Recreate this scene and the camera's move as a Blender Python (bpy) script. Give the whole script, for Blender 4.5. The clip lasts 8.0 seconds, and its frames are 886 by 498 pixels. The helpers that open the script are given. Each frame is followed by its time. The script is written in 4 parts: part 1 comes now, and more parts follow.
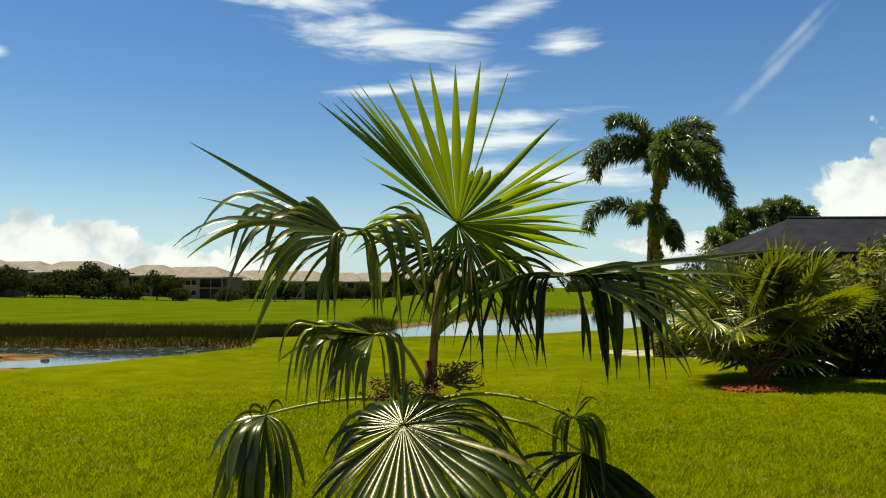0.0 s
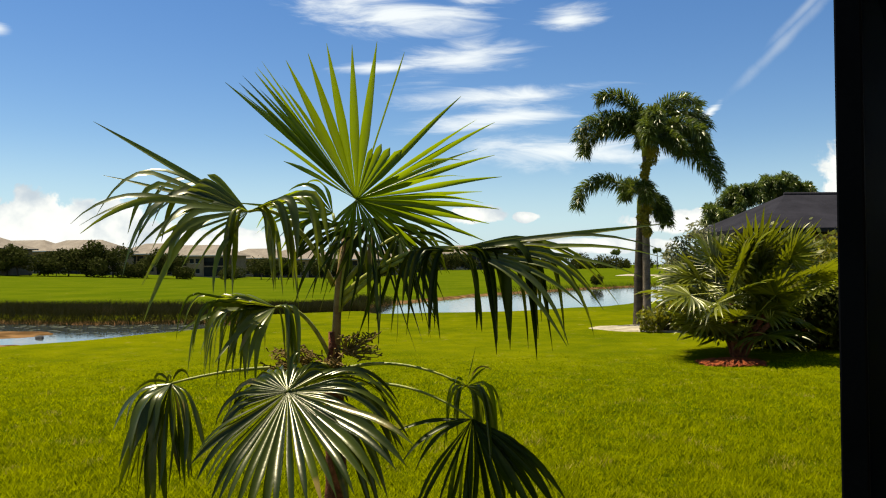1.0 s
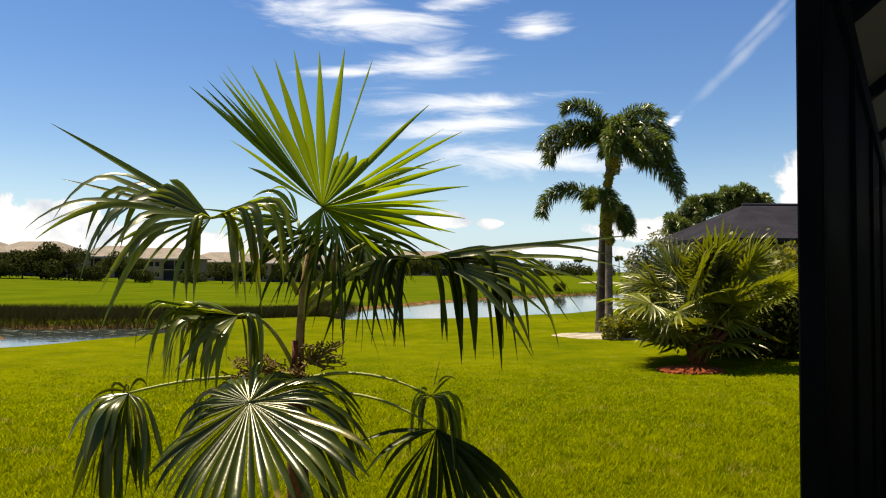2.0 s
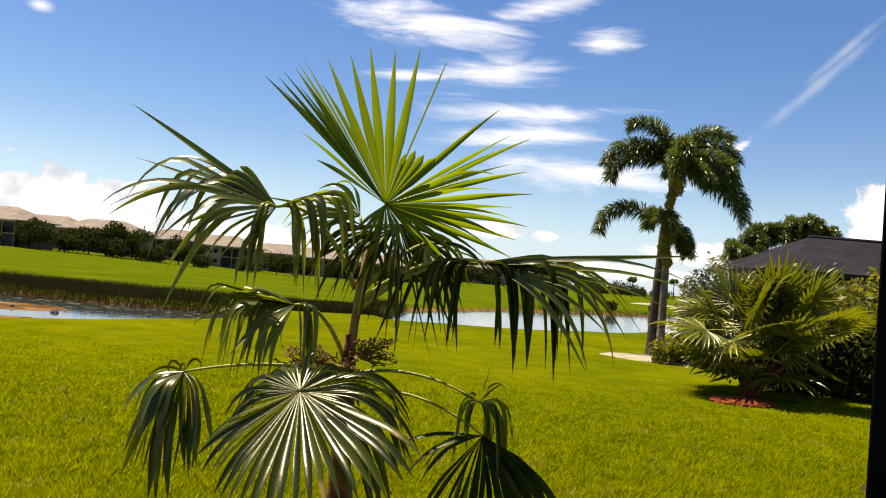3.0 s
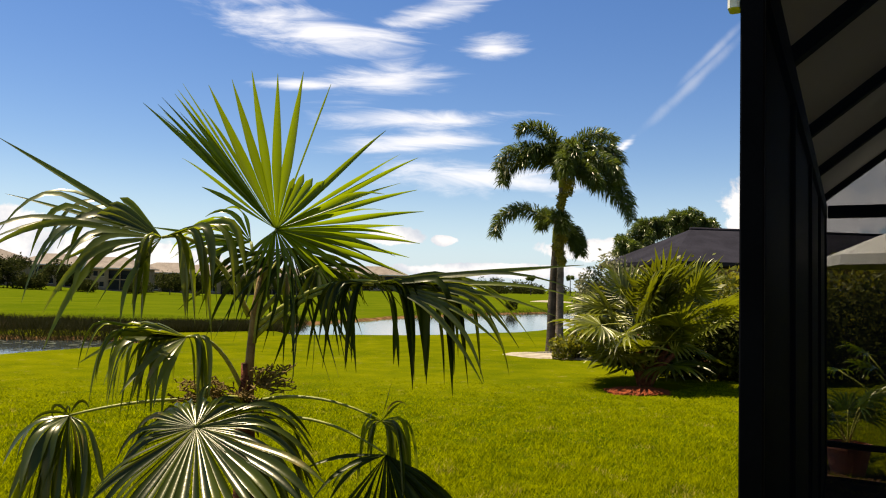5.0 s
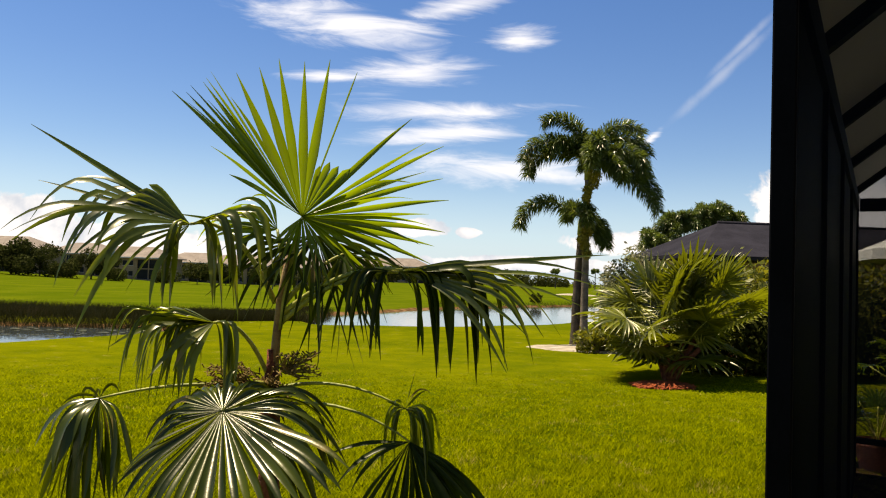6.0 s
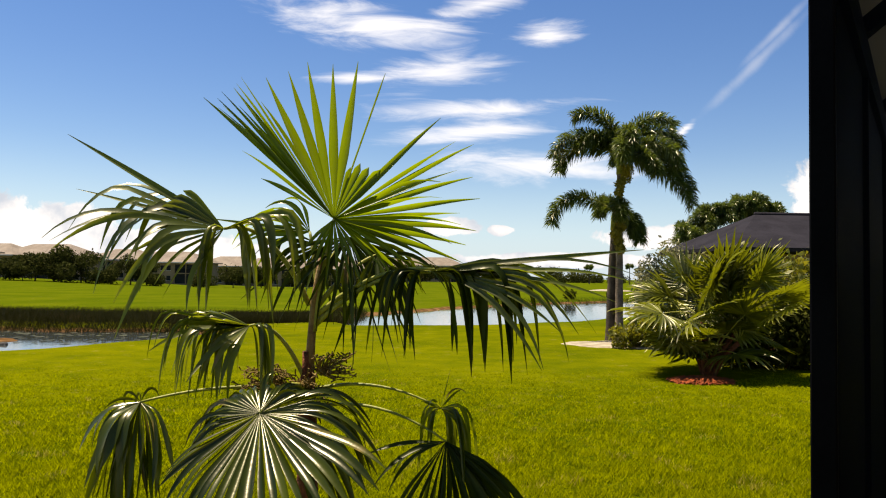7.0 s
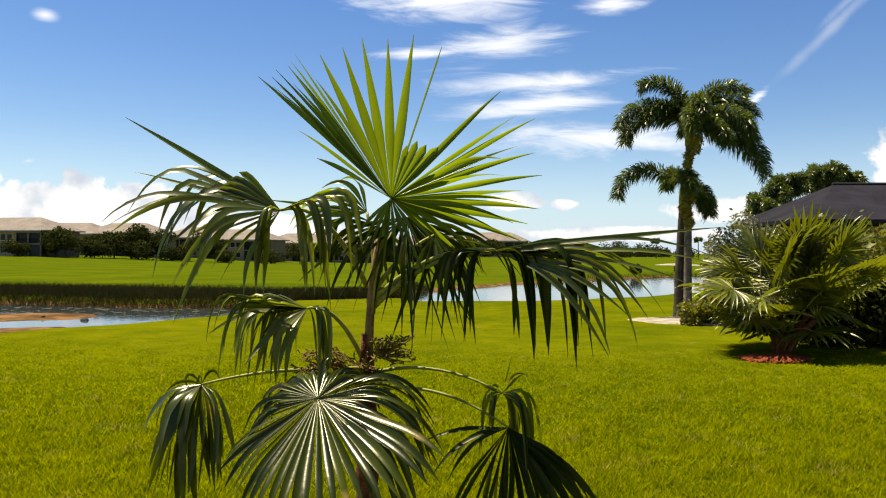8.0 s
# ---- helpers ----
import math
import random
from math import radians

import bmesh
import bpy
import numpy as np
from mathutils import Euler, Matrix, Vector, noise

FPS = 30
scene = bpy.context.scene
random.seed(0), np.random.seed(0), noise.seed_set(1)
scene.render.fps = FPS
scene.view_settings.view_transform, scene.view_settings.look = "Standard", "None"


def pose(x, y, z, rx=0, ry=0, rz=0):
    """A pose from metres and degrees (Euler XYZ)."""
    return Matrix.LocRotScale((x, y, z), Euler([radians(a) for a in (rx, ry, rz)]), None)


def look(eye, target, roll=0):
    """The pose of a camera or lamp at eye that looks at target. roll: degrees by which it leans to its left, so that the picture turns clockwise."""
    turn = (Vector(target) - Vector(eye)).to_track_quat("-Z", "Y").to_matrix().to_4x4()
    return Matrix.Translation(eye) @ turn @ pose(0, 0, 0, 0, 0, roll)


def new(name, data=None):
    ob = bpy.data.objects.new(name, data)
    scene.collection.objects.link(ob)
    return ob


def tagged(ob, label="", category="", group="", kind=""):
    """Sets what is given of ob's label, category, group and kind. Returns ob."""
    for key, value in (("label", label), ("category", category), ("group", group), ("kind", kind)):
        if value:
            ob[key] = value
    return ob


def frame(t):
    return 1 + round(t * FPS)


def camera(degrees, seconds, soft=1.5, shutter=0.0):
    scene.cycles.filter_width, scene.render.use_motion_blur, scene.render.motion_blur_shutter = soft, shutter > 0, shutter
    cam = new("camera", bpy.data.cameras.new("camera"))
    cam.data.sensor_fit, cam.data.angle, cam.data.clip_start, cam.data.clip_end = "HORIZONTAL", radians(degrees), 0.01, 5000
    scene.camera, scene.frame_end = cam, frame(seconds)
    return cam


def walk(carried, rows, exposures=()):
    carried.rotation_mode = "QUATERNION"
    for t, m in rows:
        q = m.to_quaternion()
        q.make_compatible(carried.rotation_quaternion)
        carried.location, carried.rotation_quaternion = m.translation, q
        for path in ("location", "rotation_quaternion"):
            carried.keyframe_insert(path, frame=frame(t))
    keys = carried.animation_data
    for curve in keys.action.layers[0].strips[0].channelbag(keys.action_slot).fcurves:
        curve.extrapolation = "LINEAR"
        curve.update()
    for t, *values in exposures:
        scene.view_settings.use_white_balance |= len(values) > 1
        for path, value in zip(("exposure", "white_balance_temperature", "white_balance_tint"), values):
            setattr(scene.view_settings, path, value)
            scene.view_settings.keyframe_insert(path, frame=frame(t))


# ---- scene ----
cam = camera(62.0, 8.0, soft=1.1)
PATH = [
    (0, (-0.036, -0.030, 1.695), (-0.039, 1.967, 1.800), -0.1),
    (0.3, (0.066, -0.028, 1.693), (0.072, 1.97, 1.787), -0.9),
    (0.5, (0.179, -0.075, 1.689), (0.173, 1.923, 1.778), -1.6),
    (0.7, (0.291, -0.121, 1.673), (0.252, 1.878, 1.731), -0.9),
    (1, (0.365, -0.125, 1.680), (0.350, 1.874, 1.724), -0.3),
    (1.5, (0.374, -0.103, 1.691), (0.446, 1.894, 1.761), -0.3),
    (2.8, (0.327, -0.139, 1.694), (0.333, 1.861, 1.732), 2.8),
    (3, (0.333, -0.101, 1.681), (0.271, 1.897, 1.753), 4.9),
    (3.5, (0.338, -0.164, 1.713), (0.325, 1.834, 1.800), 4.8),
    (4, (0.358, -0.156, 1.740), (0.518, 1.834, 1.855), 2.5),
    (4.5, (0.357, -0.150, 1.723), (0.560, 1.837, 1.844), 1.5),
    (4.7, (0.356, -0.142, 1.729), (0.566, 1.844, 1.846), 1.5),
    (5.8, (0.355, -0.130, 1.719), (0.513, 1.862, 1.800), 1.8),
    (6, (0.354, -0.133, 1.715), (0.495, 1.861, 1.797), 2.0),
    (6.5, (0.363, -0.122, 1.715), (0.467, 1.873, 1.800), 1.2),
    (7, (0.355, -0.125, 1.717), (0.409, 1.873, 1.793), 0.8),
    (7.2, (0.365, -0.126, 1.724), (0.361, 1.873, 1.797), 0.4),
    (7.5, (0.359, -0.135, 1.714), (0.193, 1.858, 1.723), -0.3),
    (8, (0.366, -0.026, 1.738), (0.250, 1.971, 1.745), 0.4),
]
walk(cam, [(t, look(eye, target, roll)) for t, eye, target, roll in PATH],
     exposures=((0, 0.86, 6900, 0), (1.0, 0.95, 6850, 5), (1.7, 1.0, 6900, 8), (2.8, 1.14, 7200, 14), (3.5, 1.12, 7200, 14), (4.2, 1.02, 7000, 13), (6.0, 1.06, 7200, 14), (7.0, 1.06, 7200, 14), (8.0, 1.06, 6900, 11)))

# ---------------------------------------------------------------- light
SUN_AZ, SUN_EL = -56.0, 69.0          # degrees to the right of +y, above the horizon
sun_to = Vector((math.sin(radians(SUN_AZ)) * math.cos(radians(SUN_EL)),
                 math.cos(radians(SUN_AZ)) * math.cos(radians(SUN_EL)), math.sin(radians(SUN_EL))))
lamp = bpy.data.lights.new("sun", "SUN")
lamp.energy, lamp.angle, lamp.color = 4.8, radians(0.55), (1.0, 0.94, 0.84)
sun = new("sun", lamp)
sun.matrix_world = look(sun_to * 60, (0, 0, 0))


class Graph:
    """Short hand for node trees."""

    def __init__(self, tree):
        self.tree = tree
        tree.nodes.clear()

    def node(self, kind, **values):
        n = self.tree.nodes.new(kind)
        for key, value in values.items():
            if key.startswith("i_"):
                self.put(n.inputs[key[2:].replace("_", " ")], value)
            else:
                self.put(n.inputs[int(key[1:])], value)
        return n

    def put(self, socket, value):
        if isinstance(value, bpy.types.NodeSocket):
            self.tree.links.new(value, socket)
        else:
            socket.default_value = value

    def math(self, op, a, b=0.0, clamp=False):
        n = self.node("ShaderNodeMath")
        n.operation, n.use_clamp = op, clamp
        self.put(n.inputs[0], a)
        self.put(n.inputs[1], b)
        return n.outputs[0]

    def noise(self, vector, scale, detail=4.0, rough=0.55, warp=0.0):
        return self.node("ShaderNodeTexNoise", i_Vector=vector, i_Scale=scale, i_Detail=detail, i_Roughness=rough, i_Distortion=warp).outputs["Fac"]

    def step(self, value, low, high, to_low=0.0, to_high=1.0):
        n = self.node("ShaderNodeMapRange", n0=value, n1=low, n2=high, n3=to_low, n4=to_high)
        n.interpolation_type = "SMOOTHSTEP"
        return n.outputs[0]

    def mix(self, fac, a, b):
        n = self.node("ShaderNodeMix")
        n.data_type = "RGBA"
        for socket, value in ((n.inputs[0], fac), (n.inputs[6], a), (n.inputs[7], b)):
            self.put(socket, (*value, 1.0) if isinstance(value, tuple) and len(value) == 3 else value)
        return n.outputs[2]


def make_world():
    """Clear blue sky with high streaks, one contrail and low cumulus."""
    world = bpy.data.worlds.new("sky")
    world.use_nodes = True
    scene.world = world
    g = Graph(world.node_tree)
    sky = g.node("ShaderNodeTexSky")
    sky.sky_type, sky.sun_disc = "NISHITA", False
    sky.sun_elevation, sky.sun_rotation = radians(SUN_EL), radians(SUN_AZ)
    sky.altitude, sky.air_density, sky.dust_density, sky.ozone_density = 0.0, 1.0, 0.1, 1.6
    way = g.node("ShaderNodeTexCoord").outputs["Generated"]
    xyz = g.node("ShaderNodeSeparateXYZ", n0=way)
    az = g.math("MULTIPLY", g.math("ARCTAN2", xyz.outputs[0], xyz.outputs[1]), 180 / math.pi)
    el = g.math("MULTIPLY", g.math("ARCSINE", xyz.outputs[2]), 180 / math.pi)
    flat = g.node("ShaderNodeCombineXYZ", n0=az, n1=el).outputs[0]
    streaky = g.node("ShaderNodeMapping", i_Vector=flat, i_Scale=(0.10, 0.62, 1.0), i_Rotation=(0, 0, radians(-4))).outputs[0]
    wisp = g.noise(streaky, 1.0, 7.0, 0.62, 0.9)
    puff = g.noise(flat, 0.42, 7.0, 0.58, 0.3)
    puff2 = g.noise(flat, 0.16, 3.0, 0.5)

    def blob(a, e, wide, high, turn=0.0):
        """1 in the middle of an oval patch of sky, 0 at its rim and below outside."""
        c, s = math.cos(radians(turn)), math.sin(radians(turn))
        u, v = g.math("SUBTRACT", az, a), g.math("SUBTRACT", el, e)
        p = g.math("ADD", g.math("MULTIPLY", u, c / wide), g.math("MULTIPLY", v, s / wide))
        q = g.math("ADD", g.math("MULTIPLY", u, -s / high), g.math("MULTIPLY", v, c / high))
        return g.math("SUBTRACT", 1.0, g.math("SQRT", g.math("ADD", g.math("MULTIPLY", p, p), g.math("MULTIPLY", q, q))))

    def most(parts):
        out = parts[0]
        for p in parts[1:]:
            out = g.math("MAXIMUM", out, p)
        return out

    high = most([blob(-4.5, 18.9, 8.5, 1.9, -3), blob(1.0, 15.7, 6.6, 1.65, 8), blob(-5, 15.0, 5, 0.5, 3), blob(5.0, 12.8, 9.0, 0.95, 2), blob(4.4, 11.3, 9.0, 1.05, 6),
                 blob(9.4, 18.3, 3.0, 1.1, 4), blob(-11, 21.5, 6.5, 1.6), blob(4, 20.4, 6, 1.2, 12), blob(9, 8.6, 10, 1.6), blob(19.6, 11.0, 1.4, 0.4, 40), blob(-31.8, 15.6, 1.1, 0.55)])
    high_mask = g.step(g.math("ADD", g.math("MULTIPLY", high, 0.75), g.math("MULTIPLY", g.math("SUBTRACT", wisp, 0.5), 1.75)), -0.02, 0.80)
    trail = most([blob(24.6, 15.4, 6.0, 0.55, 42), blob(26.0, 17.4, 4.4, 0.45, 42)])
    trail_mask = g.math("MULTIPLY", g.step(g.math("ADD", trail, g.math("MULTIPLY", g.math("SUBTRACT", puff, 0.5), 1.1)), -0.05, 1.1), 0.34)
    low = most([blob(30.0, 6.6, 4.6, 2.7, 18), blob(36, 8, 8, 4.5), blob(-29, 2.2, 11, 3.3), blob(-41, 3.4, 9, 3.9), blob(-18, 1.2, 9, 2.0), blob(2.2, 3.9, 2.5, 1.0), blob(6.2, 3.7, 1.3, 0.5),
                blob(17.5, 3.2, 4.5, 1.1), blob(10, 1.4, 9, 0.7), blob(70, 6, 20, 4), blob(-80, 5, 26, 4.5), blob(140, 8, 30, 5), blob(-150, 7, 26, 5)])
    low_mask = g.step(g.math("ADD", low, g.math("MULTIPLY", g.math("SUBTRACT", puff, 0.5), 1.5)), 0.10, 0.26)
    shade = g.step(g.math("ADD", g.noise(flat, 0.3, 5.0), g.math("MULTIPLY", low, 0.15)), 0.35, 0.68)
    white = g.mix(shade, (5.4, 6.2, 7.3), (9.7, 9.8, 9.9))
    base = g.node("ShaderNodeHueSaturation", i_Hue=0.510, i_Saturation=1.30, i_Value=1.12, i_Color=sky.outputs[0]).outputs[0]
    base = g.mix(g.step(el, -2.0, 10.0, 0.80, 0.0), base, (4.6, 6.5, 9.0))
    col = g.mix(g.math("MULTIPLY", high_mask, 0.9), base, (9.4, 9.8, 10.4))
    col = g.mix(trail_mask, col, (7.4, 7.9, 8.6))
    col = g.mix(low_mask, col, white)
    back = g.node("ShaderNodeBackground", i_Color=col, i_Strength=0.056)
    out = g.node("ShaderNodeOutputWorld")
    g.tree.links.new(back.outputs[0], out.inputs[0])


make_world()

# ---------------------------------------------------------------- materials


def material(name, build):
    m = bpy.data.materials.new(name)
    m.use_nodes = True
    g = Graph(m.node_tree)
    out = g.node("ShaderNodeOutputMaterial")
    g.tree.links.new(build(g), out.inputs[0])
    return m


def principled(g, color, rough=0.6, metal=0.0, spec=0.5, bump=None, strength=0.3, distance=0.01):
    p = g.node("ShaderNodeBsdfPrincipled", i_Roughness=rough, i_Metallic=metal)
    g.put(p.inputs["Base Color"], (*color, 1.0) if isinstance(color, tuple) and len(color) == 3 else color)
    g.put(p.inputs["Specular IOR Level"], spec)
    if bump is not None:
        b = g.node("ShaderNodeBump", i_Strength=strength, i_Distance=distance, i_Height=bump)
        g.tree.links.new(b.outputs[0], p.inputs["Normal"])
    return p.outputs[0]


def where(g):
    return g.node("ShaderNodeNewGeometry").outputs["Position"]


def surface(name, dark, light, scale=3.0, rough=0.7, spec=0.4, fine=40.0, strength=0.3, distance=0.01, metal=0.0):
    """A surface mottled between two colours at two scales, with fine relief."""
    def build(g):
        p = where(g)
        coarse, small = g.noise(p, scale, 5.0), g.noise(p, fine, 4.0)
        fac = g.step(g.math("ADD", g.math("MULTIPLY", coarse, 0.65), g.math("MULTIPLY", small, 0.35)), 0.33, 0.67)
        return principled(g, g.mix(fac, dark, light), rough, metal, spec, small, strength, distance)
    return material(name, build)


def leaf_material(name, dark, light, glow, through_light=0.35, rough=0.34, spec=0.5, dry=None, scale=9.0):
    """Leaf skin that shines on top and lets part of the light through; every leaf blade differs a little."""
    def build(g):
        p = where(g)
        island = g.node("ShaderNodeNewGeometry").outputs["Random Per Island"]
        ob = g.node("ShaderNodeObjectInfo").outputs["Random"]
        n = g.noise(p, scale, 4.0)
        fac = g.step(g.math("ADD", g.math("ADD", g.math("MULTIPLY", n, 0.5), g.math("MULTIPLY", island, 0.35)), g.math("MULTIPLY", ob, 0.15)), 0.25, 0.75)
        col = g.mix(fac, dark, light)
        thru = g.mix(fac, tuple(0.7 * c for c in glow), glow)
        if dry:
            spots = g.step(g.math("ADD", g.noise(p, scale * 0.7, 5.0), g.math("MULTIPLY", g.math("SUBTRACT", island, 0.5), 0.30)), 0.68, 0.80)
            col, thru = g.mix(spots, col, dry), g.mix(spots, thru, dry)
        shiny = principled(g, col, rough, 0.0, spec, g.noise(p, scale * 9, 2.0), 0.12, 0.004)
        shiny.node.inputs["Specular Tint"].default_value = (1.0, 0.91, 0.56, 1)
        trans = g.node("ShaderNodeBsdfTranslucent")
        g.put(trans.inputs[0], thru)
        mixed = g.node("ShaderNodeMixShader", n0=through_light)
        g.tree.links.new(shiny, mixed.inputs[1])
        g.tree.links.new(trans.outputs[0], mixed.inputs[2])
        return mixed.outputs[0]
    return material(name, build)


def make_ground(g):
    p = where(g)
    xyz = g.node("ShaderNodeSeparateXYZ", n0=p)
    broad, patch, fine = g.noise(p, 0.22, 4.0), g.noise(p, 1.4, 5.0), g.noise(p, 38.0, 4.0, 0.7)
    fac = g.step(g.math("ADD", g.math("ADD", g.math("MULTIPLY", broad, 0.4), g.math("MULTIPLY", patch, 0.35)), g.math("MULTIPLY", fine, 0.35)), 0.42, 0.68)
    lawn = g.mix(fac, (0.056, 0.072, 0.0015), (0.115, 0.118, 0.002))
    far = g.mix(g.step(g.math("ADD", broad, g.math("MULTIPLY", patch, 0.2)), 0.4, 0.8), (0.048, 0.070, 0.002), (0.074, 0.092, 0.003))
    # near ground is darker: shade between the grass blades put into its colour
    near_shade = g.mix(fac, (0.022, 0.042, 0.001), (0.10, 0.112, 0.0015))
    lawn = g.mix(g.step(xyz.outputs[1], 7.0, 14.0), near_shade, lawn)
    grass = g.mix(g.step(xyz.outputs[1], 24.0, 34.0), lawn, far)
    straw = g.step(g.math("ADD", g.noise(p, 2.6, 6.0, 0.7), g.math("MULTIPLY", fine, 0.25)), 0.72, 0.86)
    grass = g.mix(g.math("MULTIPLY", straw, 0.55), grass, (0.26, 0.19, 0.06))
    mud = g.mix(g.step(g.noise(p, 1.8, 6.0), 0.35, 0.7), (0.075, 0.040, 0.015), (0.20, 0.11, 0.045))
    height = g.math("ADD", xyz.outputs[2], g.math("MULTIPLY", g.math("SUBTRACT", patch, 0.5), 0.12))
    color = g.mix(g.math("MAXIMUM", g.step(height, -0.16, -0.09), g.step(xyz.outputs[1], 62.0, 66.0)), mud, grass)
    return principled(g, color, 0.9, 0.0, 0.0, fine, 0.5, 0.02)


def make_water(g):
    p = where(g)
    ripple = g.noise(g.node("ShaderNodeMapping", i_Vector=p, i_Scale=(0.8, 2.2, 1.0)).outputs[0], 3.0, 4.0)
    return principled(g, (0.035, 0.042, 0.040), 0.04, 0.0, 0.85, ripple, 0.10, 0.02)


def make_screen(g):
    """Charcoal insect mesh: mostly seen through, a little dull grey of its own."""
    see = g.node("ShaderNodeBsdfTransparent")
    see.inputs[0].default_value = (0.69, 0.69, 0.69, 1)
    weave = g.node("ShaderNodeBsdfPrincipled", i_Roughness=0.8)
    weave.inputs["Base Color"].default_value = (0.003, 0.003, 0.0035, 1)
    m = g.node("ShaderNodeMixShader", n0=0.07)
    g.tree.links.new(see.outputs[0], m.inputs[1])
    g.tree.links.new(weave.outputs[0], m.inputs[2])
    return m.outputs[0]


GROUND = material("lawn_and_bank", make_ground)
WATER = material("pond_water", make_water)
SCREEN = material("screen_mesh", make_screen)
BLADES = leaf_material("grass_blades", (0.022, 0.054, 0.001), (0.30, 0.30, 0.003), (0.40, 0.42, 0.002), 0.42, 0.7, 0.02, (0.42, 0.34, 0.06), 3.0)
REEDS = leaf_material("reeds", (0.016, 0.018, 0.003), (0.034, 0.031, 0.006), (0.03, 0.028, 0.005), 0.2, 0.7, 0.1, (0.060, 0.040, 0.014), 0.8)
FAN = leaf_material("fan_palm_leaf", (0.010, 0.028, 0.002), (0.064, 0.106, 0.004), (0.35, 0.44, 0.007), 0.43, 0.24, 0.50, None, 7.0)
FAN_OLD = leaf_material("shiny_old_fan_palm_leaf", (0.008, 0.018, 0.001), (0.080, 0.098, 0.003), (0.40, 0.44, 0.012), 0.34, 0.33, 0.72, (0.22, 0.15, 0.04), 6.0)
# glossy; dark base and low translucency put the low leaves' shade into the colour
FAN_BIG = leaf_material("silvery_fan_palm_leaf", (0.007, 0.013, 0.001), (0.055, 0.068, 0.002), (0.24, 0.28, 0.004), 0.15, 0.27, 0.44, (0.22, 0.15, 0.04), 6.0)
# darker, less translucent leaf copy: the hanging blades' shade put into its colour
FAN_SHADED = leaf_material("shaded_old_fan_palm_leaf", (0.006, 0.014, 0.001), (0.040, 0.058, 0.004), (0.16, 0.20, 0.005), 0.16, 0.38, 0.20, (0.20, 0.13, 0.04), 6.0)
SHRUB_LEAF = leaf_material("shrub_palm_leaf", (0.005, 0.013, 0.001), (0.150, 0.160, 0.007), (0.38, 0.40, 0.010), 0.22, 0.36, 0.65, (0.30, 0.26, 0.09), 3.0)
FEATHER = leaf_material("feather_palm_leaf", (0.014, 0.032, 0.004), (0.075, 0.105, 0.016), (0.20, 0.25, 0.025), 0.32, 0.34, 0.5, (0.15, 0.13, 0.03), 1.5)
FLOWER = leaf_material("palm_flower_stalk", (0.20, 0.17, 0.018), (0.42, 0.33, 0.035), (0.3, 0.25, 0.03), 0.3, 0.6, 0.3)
TREE_LEAF = leaf_material("tree_leaf", (0.022, 0.027, 0.004), (0.056, 0.058, 0.008), (0.06, 0.07, 0.015), 0.22, 0.8, 0.05, None, 0.5)
HEDGE_LEAF = leaf_material("hedge_leaf", (0.055, 0.070, 0.008), (0.17, 0.165, 0.015), (0.34, 0.31, 0.018), 0.38, 0.45, 0.3, (0.26, 0.17, 0.03), 2.0)
TWIG_LEAF = leaf_material("pale_twig_leaf", (0.12, 0.125, 0.06), (0.24, 0.23, 0.13), (0.25, 0.25, 0.1), 0.3, 0.6, 0.2, None, 2.0)
PETIOLE = surface("petiole_skin", (0.14, 0.16, 0.02), (0.40, 0.37, 0.06), 8.0, 0.5, 0.3, 60.0)
TRUNK_RED = surface("fibrous_trunk", (0.06, 0.019, 0.009), (0.25, 0.08, 0.032), 22.0, 0.85, 0.2, 120.0, 0.9, 0.01)
STEM = surface("leaf_base_skin", (0.13, 0.065, 0.022), (0.30, 0.19, 0.065), 14.0, 0.6, 0.3, 80.0, 0.6, 0.005)
BARK = surface("ringed_palm_bark", (0.085, 0.062, 0.040), (0.26, 0.20, 0.14), 2.6, 0.85, 0.2, 26.0, 0.8, 0.03)
BARK_DARK = surface("dark_palm_bark", (0.035, 0.027, 0.018), (0.10, 0.075, 0.05), 2.6, 0.9, 0.2, 26.0, 0.8, 0.03)
DRY = surface("dry_flower_twigs", (0.10, 0.060, 0.014), (0.27, 0.18, 0.045), 30.0, 0.8, 0.2, 120.0)
MULCH = surface("red_mulch", (0.12, 0.022, 0.006), (0.36, 0.085, 0.022), 9.0, 0.9, 0.15, 60.0, 0.9, 0.03)
BARK_MULCH = surface("brown_mulch", (0.045, 0.024, 0.012), (0.13, 0.070, 0.035), 9.0, 0.9, 0.1, 60.0, 0.9, 0.03)
SAND = surface("pale_sand", (0.20, 0.165, 0.10), (0.40, 0.34, 0.24), 3.0, 0.92, 0.15, 40.0, 0.5, 0.02)
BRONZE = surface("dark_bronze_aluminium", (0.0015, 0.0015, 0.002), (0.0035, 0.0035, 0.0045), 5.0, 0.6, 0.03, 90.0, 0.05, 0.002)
# translucency is added so that sun through the roof brightens the ceiling
CEILING = leaf_material("translucent_roof_panel", (0.50, 0.49, 0.48), (0.58, 0.57, 0.56), (0.55, 0.54, 0.55), 0.12, 0.6, 0.3, None, 1.5)
STUCCO = surface("beige_stucco", (0.27, 0.185, 0.105), (0.36, 0.26, 0.155), 0.6, 0.9, 0.2, 9.0, 0.4, 0.02)
ROOF_TILE = surface("tan_roof_tile", (0.15, 0.118, 0.083), (0.23, 0.185, 0.135), 0.5, 0.85, 0.2, 4.0, 0.6, 0.08)
ROOF_DARK = surface("charcoal_shingle", (0.013, 0.012, 0.014), (0.024, 0.022, 0.026), 0.9, 0.95, 0.05, 14.0, 0.6, 0.03)
TRIM = surface("painted_trim", (0.55, 0.52, 0.46), (0.70, 0.67, 0.60), 2.0, 0.6, 0.3, 20.0, 0.1)
